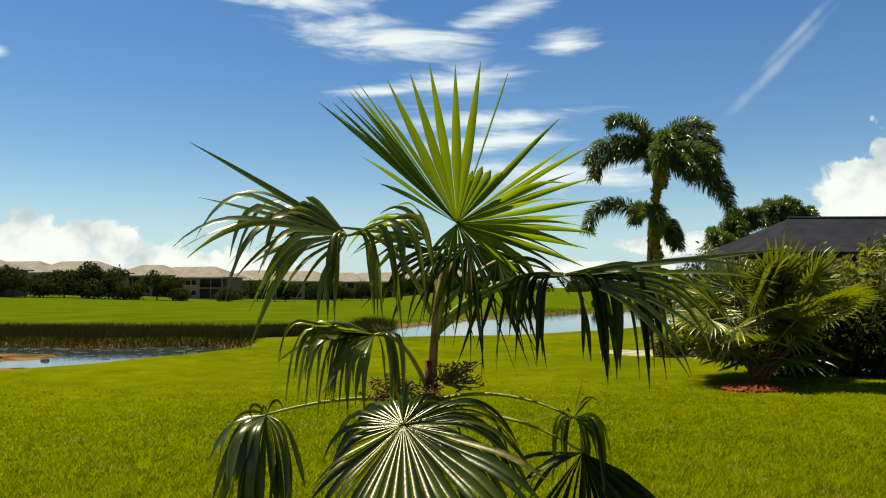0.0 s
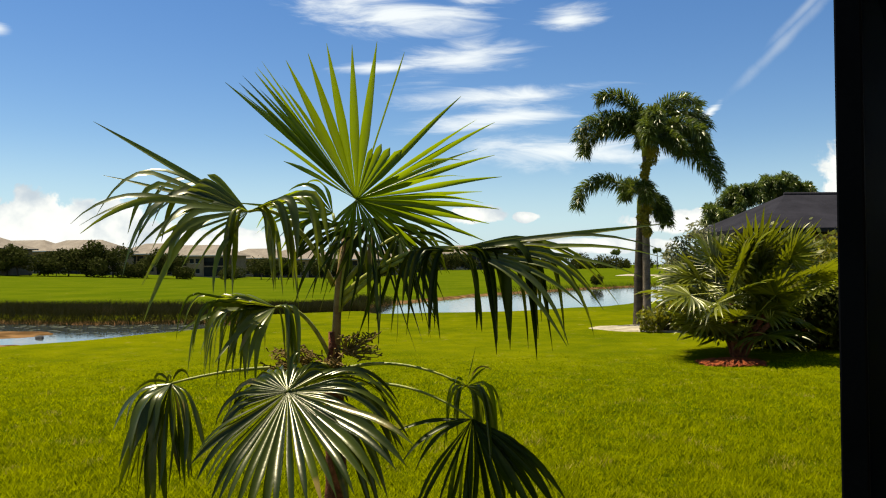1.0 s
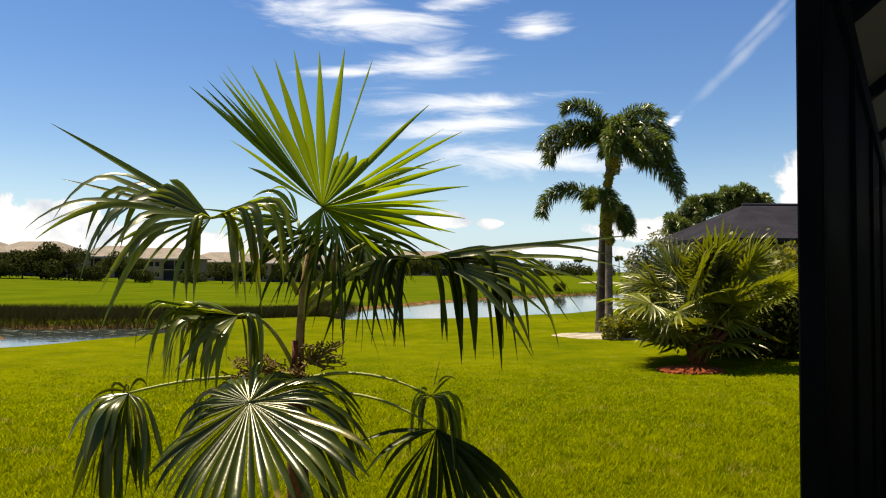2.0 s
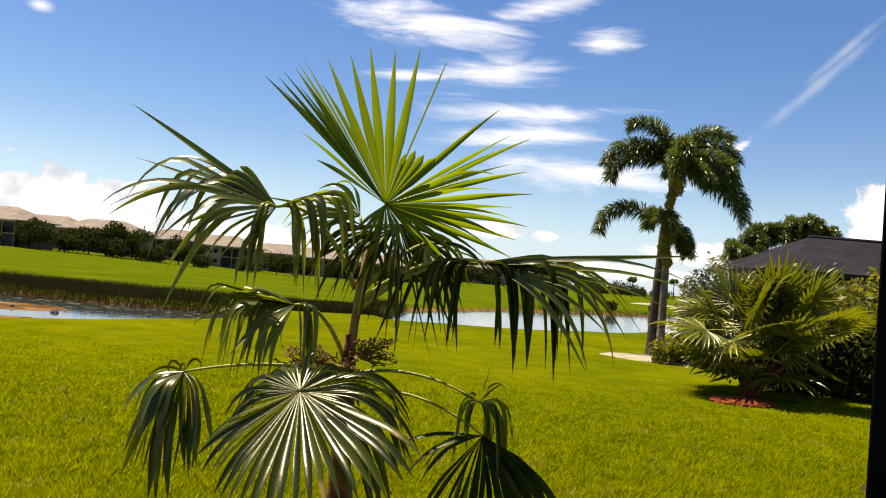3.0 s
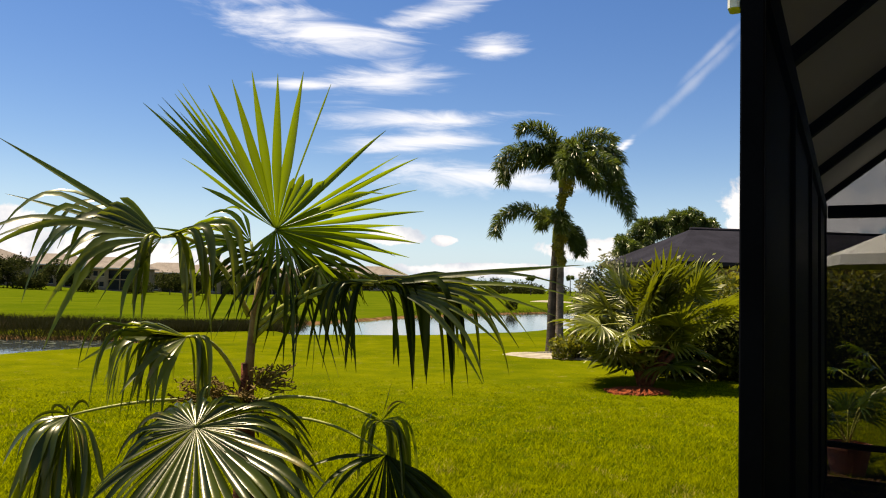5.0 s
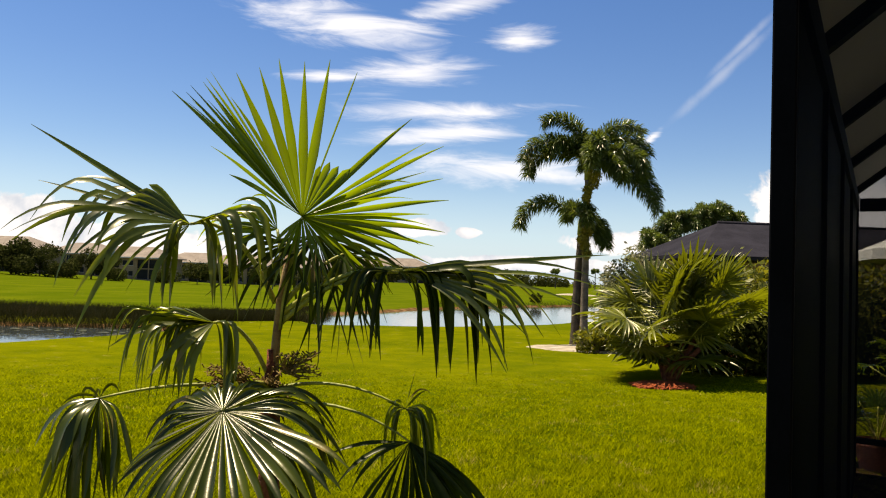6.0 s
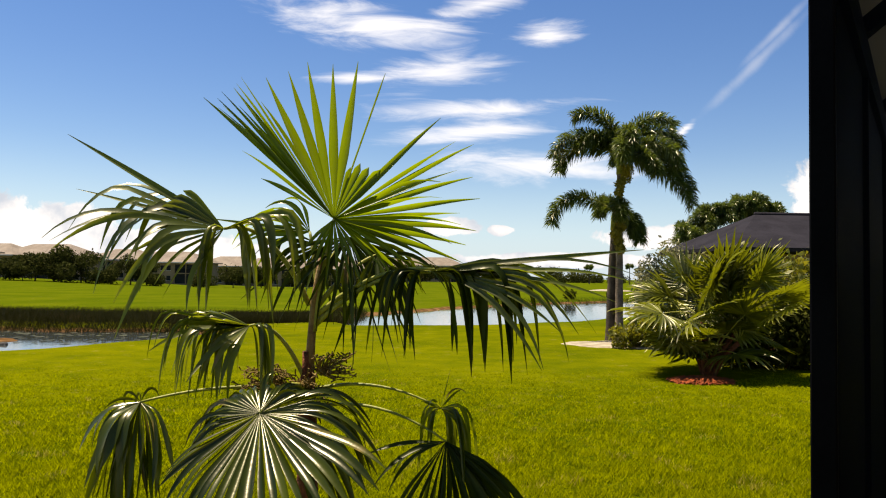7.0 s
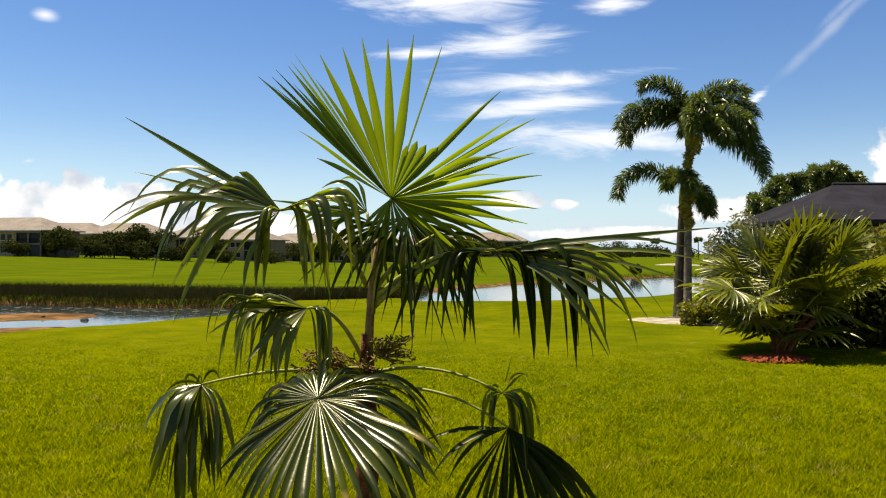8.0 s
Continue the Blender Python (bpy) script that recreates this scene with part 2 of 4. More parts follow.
# window glass, and the dark sheets that stand for shade in far porches
DARK_GLASS_AND_SHADE = surface("dark_glass_and_porch_shade", (0.012, 0.014, 0.016), (0.022, 0.025, 0.028), 0.4, 0.35, 0.15, 3.0, 0.02)
# darker stucco copy: shade inside the porches put into the wall colour
SHADE_WALL = surface("shaded_porch_wall", (0.17, 0.125, 0.08), (0.24, 0.18, 0.12), 0.8, 0.9, 0.2, 9.0, 0.2)
PAVER = surface("brick_paver", (0.26, 0.15, 0.10), (0.42, 0.28, 0.20), 5.0, 0.85, 0.2, 50.0, 0.4)
CLAY = surface("terracotta", (0.30, 0.11, 0.07), (0.44, 0.19, 0.12), 6.0, 0.75, 0.3, 60.0, 0.2)
CANVAS = surface("cream_canvas", (0.62, 0.60, 0.50), (0.74, 0.72, 0.62), 3.0, 0.85, 0.2, 90.0, 0.1)
STONE = surface("dark_pond_stone", (0.030, 0.026, 0.022), (0.075, 0.066, 0.055), 6.0, 0.8, 0.3, 40.0, 0.6)
PAD = leaf_material("lily_pad", (0.012, 0.016, 0.006), (0.035, 0.042, 0.014), (0.03, 0.035, 0.01), 0.10, 0.6, 0.2, None, 4.0)

# ---------------------------------------------------------------- mesh helpers
UP = Vector((0, 0, 1))


def mesh(name, verts, faces, mat, smooth=False):
    me = bpy.data.meshes.new(name)
    me.from_pydata(verts, [], faces)
    me.materials.append(mat)
    if smooth:
        me.polygons.foreach_set("use_smooth", [True] * len(me.polygons))
    me.update()
    return me


def quads(name, corners, mat):
    """A mesh of many loose quads from an array (n, 4, 3)."""
    n = len(corners)
    return mesh(name, corners.reshape(-1, 3).tolist(), np.arange(4 * n).reshape(n, 4).tolist(), mat)


def triangles(name, corners, mat):
    n = len(corners)
    return mesh(name, corners.reshape(-1, 3).tolist(), np.arange(3 * n).reshape(n, 3).tolist(), mat)


def empty(name, m, **tags):
    ob = new(name)
    ob.matrix_world = m
    return tagged(ob, **tags)


def part(name, data, parent, label="", m=None):
    """One mesh object under a thing or a part; m is its pose in the parent's space."""
    ob = new(name, data)
    ob.parent = parent
    if m is not None:
        ob.matrix_basis = m
    return tagged(ob, label=label)


def thing(name, data, m=None, **tags):
    ob = new(name, data)
    if m is not None:
        ob.matrix_world = m
    return tagged(ob, **tags)


def box_data(boxes, bevel=0.0):
    """Vertices and faces of axis-aligned boxes (x0, x1, y0, y1, z0, z1), each with chamfered upright edges."""
    verts, faces = [], []
    for x0, x1, y0, y1, z0, z1 in boxes:
        b, k = min(bevel, 0.4 * (x1 - x0), 0.4 * (y1 - y0)), len(verts)
        ring = [(x0 + b, y0), (x1 - b, y0), (x1, y0 + b), (x1, y1 - b), (x1 - b, y1), (x0 + b, y1), (x0, y1 - b), (x0, y0 + b)] if b else [(x0, y0), (x1, y0), (x1, y1), (x0, y1)]
        n = len(ring)
        verts += [(x, y, z0) for x, y in ring] + [(x, y, z1) for x, y in ring]
        faces += [[k + i, k + (i + 1) % n, k + n + (i + 1) % n, k + n + i] for i in range(n)]
        faces += [[k + n - 1 - i for i in range(n)], [k + n + i for i in range(n)]]
    return verts, faces


def boxes(name, items, mat, bevel=0.004):
    return mesh(name, *box_data(items, bevel), mat)


def tube_data(points, radii, sides=8):
    """A tapering tube along points."""
    pts = [Vector(p) for p in points]
    verts, faces = [], []
    side = None
    for i, p in enumerate(pts):
        d = (pts[min(i + 1, len(pts) - 1)] - pts[max(i - 1, 0)]).normalized()
        if side is None:
            side = d.cross(UP if abs(d.z) < 0.9 else Vector((1, 0, 0))).normalized()
        side = (side - d * side.dot(d)).normalized()
        other = d.cross(side)
        for j in range(sides):
            a = 2 * math.pi * j / sides
            verts.append(p + (side * math.cos(a) + other * math.sin(a)) * radii[i])
    for i in range(len(pts) - 1):
        for j in range(sides):
            a, b = i * sides + j, i * sides + (j + 1) % sides
            faces.append([a, b, b + sides, a + sides])
    faces += [list(range(sides))[::-1], [len(verts) - sides + j for j in range(sides)]]
    return verts, faces


def tube(name, points, radii, mat, sides=8):
    return mesh(name, *tube_data(points, radii, sides), mat, True)


def joined(parts):
    """Several (verts, faces) as one."""
    verts, faces = [], []
    for v, f in parts:
        k = len(verts)
        verts += list(v)
        faces += [[i + k for i in face] for face in f]
    return verts, faces


def bent(a, b, lift, n=9):
    """Points from a to b along an arc raised by lift in its middle."""
    a, b = Vector(a), Vector(b)
    return [a.lerp(b, i / (n - 1)) + UP * (4 * lift * (i / (n - 1)) * (1 - i / (n - 1))) for i in range(n)]


def fan_data(hub, axis, normal, angles, reach, droop, start=0.45, wide=0.036, fused=0.42, stations=9, seed=0, fold=0.26, jitter=1.0, twist=0.0, roll=0.0):
    """A fan leaf: pleated segments round a hub. angles: degrees from the axis, counter-clockwise seen from the normal's side;
    reach(angle): a segment's length; droop: how hard the loose ends hang; start: where along a segment the hanging begins."""
    rng = random.Random(seed)
    hub, a = Vector(hub), Vector(axis).normalized()
    n = Vector(normal)
    n = (n - a * n.dot(a)).normalized()
    b = n.cross(a)
    verts, faces = [], []
    angles = sorted(angles)
    for i, ang in enumerate(angles):
        near = min([abs(ang - o) for j, o in enumerate(angles) if j != i] or [10])
        half = math.tan(radians(min(near, 13) / 2)) * 1.03
        t = radians(ang + rng.uniform(-0.8, 0.8) * jitter)
        d = (a * math.cos(t) + b * math.sin(t)).normalized()
        length = reach(ang) * (1 + rng.uniform(-0.10, 0.10) * jitter)
        pull = droop * (1 + rng.uniform(-0.45, 0.45) * jitter)
        begin = start + rng.uniform(-0.12, 0.08) * jitter
        sway = Vector((rng.uniform(-1, 1), rng.uniform(-1, 1), 0)) * 0.18 * jitter
        spin = rng.uniform(-1, 1) * twist
        p, k, nn = hub.copy(), len(verts), Matrix.Rotation(rng.uniform(-1, 1) * roll, 3, d) @ n
        for s in range(stations + 1):
            u = s / stations
            step = d + (Vector((0, 0, -1)) + sway) * pull * max(0.0, u - begin) ** 1.25 * 2.2
            step.normalize()
            nn = (nn - step * nn.dot(step)).normalized()
            if twist and u > begin:
                nn = Matrix.Rotation(spin / stations, 3, step) @ nn
            cross = step.cross(nn)
            full = min(u * length * half, wide)
            if u > fused:
                full = min(full, wide) * (1 - ((u - fused) / (1 - fused)) ** 1.7)
            full = max(full, 0.0008)
            verts += [p - cross * full + nn * full * fold, p - nn * full * fold, p + cross * full + nn * full * fold]
            p = p + step * (length / stations)
        for s in range(stations):
            q = k + 3 * s
            faces += [[q, q + 1, q + 4, q + 3], [q + 1, q + 2, q + 5, q + 4]]
    return verts, faces


def spread(low, high, count):
    return [low + (high - low) * i / (count - 1) for i in range(count)]


def leaf_cloud(blobs, count, size, seed, flat=0.5):
    """Loose leaf quads, thickest near the surface of several ovals (x, y, z, rx, ry, rz)."""
    rng = np.random.default_rng(seed)
    vol = np.array([b[3] * b[4] * b[5] for b in blobs]) ** 0.67
    pick = rng.choice(len(blobs), count, p=vol / vol.sum())
    bl = np.array(blobs)[pick]
    d = rng.normal(size=(count, 3))
    d /= np.linalg.norm(d, axis=1, keepdims=True)
    r = rng.uniform(0.35, 1.0, (count, 1)) ** 0.45 * (1 + 0.18 * rng.normal(size=(count, 1)) * (rng.random((count, 1)) < 0.3))
    c = bl[:, :3] + d * bl[:, 3:] * r
    u = rng.normal(size=(count, 3))
    u /= np.linalg.norm(u, axis=1, keepdims=True)
    w = np.cross(u, d + 0.6 * rng.normal(size=(count, 3)))
    w /= np.linalg.norm(w, axis=1, keepdims=True) + 1e-6
    s = size * rng.uniform(0.6, 1.4, (count, 1))
    return np.stack([c - u * s, c - w * s * flat, c + u * s, c + w * s * flat], 1)


# ---------------------------------------------------------------- ground, pond
POND_A = [(-40, 12), (-20, 8.5), (-13.0, 11.5), (-10.3, 15.6), (-8.5, 18.2), (-6.9, 21.6), (-6.7, 23.4), (-8.2, 24.2), (-11, 24.0), (-15, 24.6), (-26, 25.5), (-42, 26)]
POND_B = [(-1.9, 27.0), (2.6, 28.0), (6.4, 31.0), (9.8, 35.8), (17, 40), (32, 48), (70, 62), (90, 110), (40, 84), (22, 68), (11.6, 57.5), (4.2, 48.5), (-2.2, 36.5), (-3.2, 31.5)]
WATER_Z = -0.22


def inside_by(x, y, poly):
    """Distance to a polygon's rim, positive inside."""
    best, inside = np.full(x.shape, 1e9), np.zeros(x.shape, bool)
    for (x0, y0), (x1, y1) in zip(poly, poly[1:] + poly[:1]):
        dx, dy = x1 - x0, y1 - y0
        t = np.clip(((x - x0) * dx + (y - y0) * dy) / (dx * dx + dy * dy), 0, 1)
        best = np.minimum(best, np.hypot(x - x0 - t * dx, y - y0 - t * dy))
        inside ^= ((y0 > y) != (y1 > y)) & (x < dx * (y - y0) / (dy if dy else 1e-9) + x0)
    return np.where(inside, best, -best)


def smooth(v, lo, hi):
    t = np.clip((v - lo) / (hi - lo), 0, 1)
    return t * t * (3 - 2 * t)


def wavy(x, y):
    return np.sin(x * 0.9 + 1.3 * np.sin(y * 0.7)) * 0.5 + np.sin(y * 1.7 + x * 2.3) * 0.25 + np.sin(x * 4.1 - y * 3.3) * 0.12


def ground_z(x, y):
    x, y = np.asarray(x, float), np.asarray(y, float)
    rise = 0.10 * np.exp(-((x + 95) / 40) ** 2) * smooth(y, 30, 150) - 1.9 * smooth(x, -105, -45) * (1 - smooth(x, -25, 0)) * smooth(y, 55, 210)
    z = rise + 0.025 * wavy(x * 0.35, y * 0.35)
    d = np.maximum(inside_by(x, y, POND_A), inside_by(x, y, POND_B)) + 0.30 * wavy(x * 0.8, y * 0.8)
    mud = 1 - np.hypot((x + 14.0) / 5.6, (y - 20.2 - 0.26 * (x + 13)) / 1.9) + 0.15 * wavy(x, y)
    mud = np.maximum(mud, 1 - np.hypot((x + 12.2) / 3.2, (y - 15.6 - 1.2 * (x + 11.8)) / 1.7) + 0.15 * wavy(x, y))
    d = np.where(mud > 0, np.minimum(d, 0.75 - 1.0 * smooth(mud, 0, 0.4)), d)
    return z - (0.52 + 0.3 * np.clip(rise, 0, 2)) * smooth(d, -1.3, 1.1)


def make_ground_sheet():
    def line(stops):
        out = []
        for (a, b, s) in stops:
            out += np.arange(a, b, s).tolist()
        return np.array(out + [stops[-1][1]])
    xs = line([(-3000, -600, 400), (-600, -120, 40), (-120, -44, 4), (-44, -20, 0.8), (-20, 14, 0.28), (14, 44, 0.9), (44, 120, 5), (120, 600, 40), (600, 3000, 400)])
    ys = line([(-600, -60, 60), (-60, 0, 4), (0, 10, 0.6), (10, 30, 0.26), (30, 62, 0.5), (62, 120, 2.0), (120, 300, 6), (300, 700, 40), (700, 4000, 330)])
    gx, gy = np.meshgrid(xs, ys)
    gz = ground_z(gx, gy)
    nx, ny = len(xs), len(ys)
    idx = np.arange(nx * ny).reshape(ny, nx)
    faces = np.stack([idx[:-1, :-1], idx[:-1, 1:], idx[1:, 1:], idx[1:, :-1]], -1).reshape(-1, 4)
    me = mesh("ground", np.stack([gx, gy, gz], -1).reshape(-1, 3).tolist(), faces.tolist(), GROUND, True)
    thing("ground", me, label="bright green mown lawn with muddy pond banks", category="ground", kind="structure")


make_ground_sheet()
def wider(poly, by):
    cx, cy = (sum(p[k] for p in poly) / len(poly) for k in (0, 1))
    out = []
    for x, y in poly:
        r = math.hypot(x - cx, y - cy)
        out.append((cx + (x - cx) * (r + by) / r, cy + (y - cy) * (r + by) / r, WATER_Z))
    return out


thing("water", mesh("water", wider(POND_A, 1.6) + wider(POND_B, 1.6), [list(range(len(POND_A))), [len(POND_A) + i for i in range(len(POND_B))]], WATER),
      label="still pond water mirroring the sky", category="water", kind="structure")


def blade_field(x, y, z, height, lean, width, seed):
    """Upright bent blades as loose triangles."""
    rng = np.random.default_rng(seed)
    n = len(x)
    turn, dirn = rng.uniform(0, 2 * np.pi, n), rng.uniform(0, 2 * np.pi, n)
    h = height * rng.uniform(0.6, 1.25, n)
    w = width * rng.uniform(0.7, 1.3, n)
    base = np.stack([x, y, z], 1)
    across = np.stack([np.cos(turn) * w, np.sin(turn) * w, np.zeros(n)], 1)
    tip = base + np.stack([np.cos(dirn) * h * lean, np.sin(dirn) * h * lean, h], 1)
    return np.stack([base - across, base + across, tip], 1)


def make_grass():
    rng = np.random.default_rng(5)
    n = 430000
    y = 4.3 + 15.5 * rng.random(n) ** 1.75
    x = 0.3 + (rng.random(n) * 2 - 1) * (0.72 * y + 0.8)
    z = ground_z(x, y)
    bed = np.hypot((x - 5.35) / 1.0, (y - 13.1) / 0.6) < 1
    keep = (z > -0.09) & ~bed & (np.hypot((x - 6.2) / 2.2, (y - 19.2) / 1.6) > 1)
    x, y, z = x[keep], y[keep], z[keep]
    tuft = np.sin(x * 9.1 + 2.3 * np.sin(y * 3.7)) * np.sin(y * 7.3 + 1.9 * np.sin(x * 4.1))
    tall = 0.056 * (1 + 0.45 * tuft) * np.clip((15.5 - y) / 9.0, 0.14, 1.0)
    thing("lawn_grass", triangles("lawn_grass", blade_field(x, y, z - 0.005, tall, 0.75, 0.0032 + 0.00055 * y, 6), BLADES),
          label="short sunlit lawn grass blades", category="grass", kind="stuff")


make_grass()


def make_reeds():
    rng = np.random.default_rng(8)

    def band(n, x0, x1, near, far, high):
        x = rng.uniform(x0, x1, n)
        u = rng.random(n)
        y = near(x) + u * far(x)
        lump = 0.62 + 0.38 * np.sin(x * 0.8 + 2 * np.sin(x * 0.31)) * np.cos(y * 0.9)
        return x, y, high * (0.75 + 0.25 * lump)
    fields = [band(120000, -48, -6.2, lambda x: 23.7 + 0.02 * (-6 - x), lambda x: 6.9 + 0 * x, 0.40),
              band(28000, -7.4, -3.0, lambda x: 25.3 + 0.5 * (x + 7), lambda x: 4.2 + 0 * x, 0.36),
              band(3500, -4.2, -2.4, lambda x: 29.0 + 0 * x, lambda x: 8.5 + 0 * x, 0.42),
              band(5000, 3.5, 40, lambda x: 48.4 + 1.02 * (x - 4), lambda x: 2.4 + 0 * x, 0.5)]
    x, y, h = (np.concatenate(v) for v in zip(*fields))
    z = ground_z(x, y)
    keep = z > -0.45
    x, y, z, h = x[keep], y[keep], z[keep], h[keep]
    thing("reeds", triangles("reeds", blade_field(x, y, z - 0.02, h * 0.92, 0.6, 0.0075, 9), REEDS),
          label="dark brown-green reeds along the pond bank", category="reeds", kind="stuff")


make_reeds()


def make_lilies():
    rng = random.Random(12)
    verts, faces = [], []
    for _ in range(150):
        x, y = rng.uniform(-20, -7.2), rng.uniform(21.4, 24.2)
        if rng.random() < 0.25:
            x, y = rng.uniform(-12, -7.4), rng.uniform(19.6, 23.0)
        if ground_z(x, y) > WATER_Z - 0.03:
            continue
        r, k, a0 = rng.uniform(0.05, 0.14), len(verts), rng.uniform(0, 6.28)
        tilt = rng.uniform(0.0, 0.012)
        for j in range(9):
            a = a0 + 5.7 * j / 8
            verts.append((x + r * math.cos(a), y + r * math.sin(a), WATER_Z + 0.012 + tilt * (1 + math.sin(a))))
        verts.append((x, y, WATER_Z + 0.006))
        faces += [[k + 9, k + j, k + j + 1] for j in range(8)]
    thing("lily_pads", mesh("lily_pads", verts, faces, PAD), label="dark lily pads floating on the pond", category="water plants", kind="stuff")


make_lilies()

# ---------------------------------------------------------------- the young fan palm close by
def make_fan_palm():
    base = Vector((-0.085, 2.79, 0.0))
    palm = empty("fan_palm", Matrix.Translation(base), label="young fan palm with glossy pleated leaves on the lawn", category="palm")
    crown = Vector((0, 0, 1.27))
    ringed = [(0.004 * math.sin(3 * z), 0.004 * math.cos(2 * z), z) for z in spread(-0.03, 1.42, 28)]
    part("trunk", tube("trunk", ringed, [(0.048 - 0.014 * i / 27 + 0.006 * (i % 2)) * (1 - 0.09 * max(0, i - 22)) for i in range(28)], TRUNK_RED, 12), palm, "dark red fibrous trunk")
    part("stem", tube("stem", [(0.0, 0.0, 1.30), (0.008, -0.01, 1.45), (0.02, -0.03, 1.62), (0.05, -0.06, 1.80)], [0.021, 0.017, 0.014, 0.010], STEM, 10), palm, "pale leaf-base column")

    def leaf(hub, fans, lift, seed, mat=FAN, root=(0, 0, 1.27), thick=0.009, label=""):
        """One leaf: fans that share a hub (axis, normal, angles, reach, droop, more), on an arched stalk from the crown."""
        hub = Vector(hub) - base
        data = joined([fan_data((0, 0, 0), axis, normal, angles, reach, droop, seed=seed + 31 * i, **more) for i, (axis, normal, angles, reach, droop, more) in enumerate(fans)])
        blade = part("leaf", mesh("leaf", *data, mat, True), palm, label, Matrix.Translation(hub))
        stalk = [p - hub for p in bent(Vector(root), hub, lift, 12)]
        part("petiole", tube("petiole", stalk, [thick * (1.25 - 0.65 * i / 11) for i in range(12)], PETIOLE), blade)

    thin = dict(start=0.34, wide=0.0130, fused=0.36, stations=12, twist=2.2)

    def listed(pairs, **more):
        """Segments given one by one: (angle, length) pairs, for a fan."""
        table = dict(pairs)
        return [q for q, _ in pairs], lambda q: table[q], more

    def flat_fan(axis, normal, pairs, droop, **more):
        angles, reach, more = listed(pairs, **more)
        return (axis, normal, angles, reach, droop, more)

    def curtain(count, way, run, hang, seed, wide=0.017, lean=0.35, tilt=0.05):
        """Blades that run out along one way and drop plumb one after the other; run and hang are (least, most) lengths."""
        r = random.Random(seed)
        fans = []
        for i in range(count):
            u = (i + r.uniform(-0.3, 0.3)) / (count - 1)
            out, drop = run[0] + (run[1] - run[0]) * u, r.uniform(*hang)
            axis = Vector(way) + Vector((0, r.uniform(-lean, lean), r.uniform(-tilt, tilt) + 0.05 * (1 - u)))
            fans.append((axis, (-0.1, -0.45, 0.9), [0], lambda q, v=out + drop: v, 11.0,
                         dict(start=max(0.02, out / (out + drop) - 0.06), wide=wide * r.uniform(0.7, 1.2), fused=0.45, stations=15, fold=0.4, roll=0.5, twist=2.4, jitter=0.35)))
        return fans

    # the tall upright fan, its blade turned to the path, one side folded back, the other split into loose blades
    leaf((0.013, 2.70, 1.934), [
        flat_fan((0.0, -0.12, 1.0), (0.05, -1.0, -0.12), [(26.0, 0.575), (17.5, 0.59), (9.8, 0.585), (0.8, 0.59), (-8.2, 0.60)], 0.02, start=0.7, wide=0.0185, fused=0.40, stations=10, jitter=0.25, fold=0.32),
        flat_fan((0.0, -0.10, 1.0), (0.05, -1.0, -0.12), [(-18.8, 0.585)], 0.0, start=0.6, wide=0.0034, fused=0.9, jitter=0.2),
        flat_fan((0.0, -0.10, 1.0), (0.3, -0.9, -0.1), [(-17, 0.20), (-25, 0.23), (-34, 0.25), (-43, 0.27)], 0.1, start=0.7, wide=0.030, fused=0.85, jitter=0.4, fold=0.4),
        flat_fan((0.0, 0.02, 1.0), (-0.15, -0.98, 0.0), [(34.5, 0.65), (38.5, 0.68), (42, 0.69), (45, 0.72), (48, 0.72)], 0.06, start=0.45, wide=0.016, fused=0.38, jitter=0.6, roll=1.2, twist=1.0),
        flat_fan((0.0, -0.02, 1.0), (-0.2, -0.95, 0.1), [(32, 0.54), (36.5, 0.62), (40.5, 0.65), (44, 0.66), (47, 0.63), (53, 0.44), (60, 0.36)], 0.16, start=0.4, wide=0.018, fused=0.42, jitter=1.0, roll=1.3, twist=1.2),
        flat_fan((0.0, -0.05, 1.0), (0.30, -0.90, 0.1), [(-45, 0.62), (-56, 0.62), (-60, 0.68), (-66, 0.54), (-71, 0.60), (-80, 0.61), (-85, 0.50), (-92, 0.62), (-99, 0.58), (-106, 0.53)], 0.12, twist=1.6, start=0.5, wide=0.0135, fused=0.42, jitter=0.5, roll=0.7, fold=0.35),
        flat_fan((0.0, -0.25, 1.0), (0.10, -0.95, -0.2), [(-62, 0.42), (-74, 0.44), (-88, 0.46), (-96, 0.44), (-103, 0.47), (-111, 0.42), (-119, 0.40), (-128, 0.34)], 0.5, twist=1.8, start=0.42, wide=0.0115, fused=0.40, jitter=1.0, roll=0.7),
        ((0.10, -0.25, -0.95), (0.1, -0.95, 0.15), spread(-50, 62, 12), lambda q: 0.27 + 0.001 * q, 0.5, dict(twist=2.2, start=0.3, wide=0.0075, fused=0.35, jitter=1.8, roll=0.8)),
    ], 0.04, 3, label="upright bright green fan leaf", root=(0.02, -0.02, 1.5))
    # leaves behind it, half hidden, their blades crossing in all directions
    leaf((-0.10, 2.84, 1.89), [((-0.80, 0.15, 0.30), (-0.35, -0.80, 0.45), spread(-52, 40, 8), lambda q: 0.34 - 0.001 * abs(q), 0.9, dict(thin, roll=0.8, jitter=1.8)),
                               ((-0.99, 0.0, 0.12), (0.0, -0.80, 0.45), [0], lambda q: 0.40, 0.05, dict(start=0.6, wide=0.009, fused=0.4))], 0.02, 4, root=(0.03, -0.02, 1.66))
    leaf((0.06, 2.80, 1.87), [((0.25, -0.25, -0.85), (0.5, -0.8, 0.1), spread(-84, 80, 24), lambda q: 0.46 - 0.001 * abs(q), 1.5, dict(thin, wide=0.0095, jitter=2.2, roll=0.9))], 0.05, 5, FAN_SHADED, root=(0.03, -0.01, 1.62))
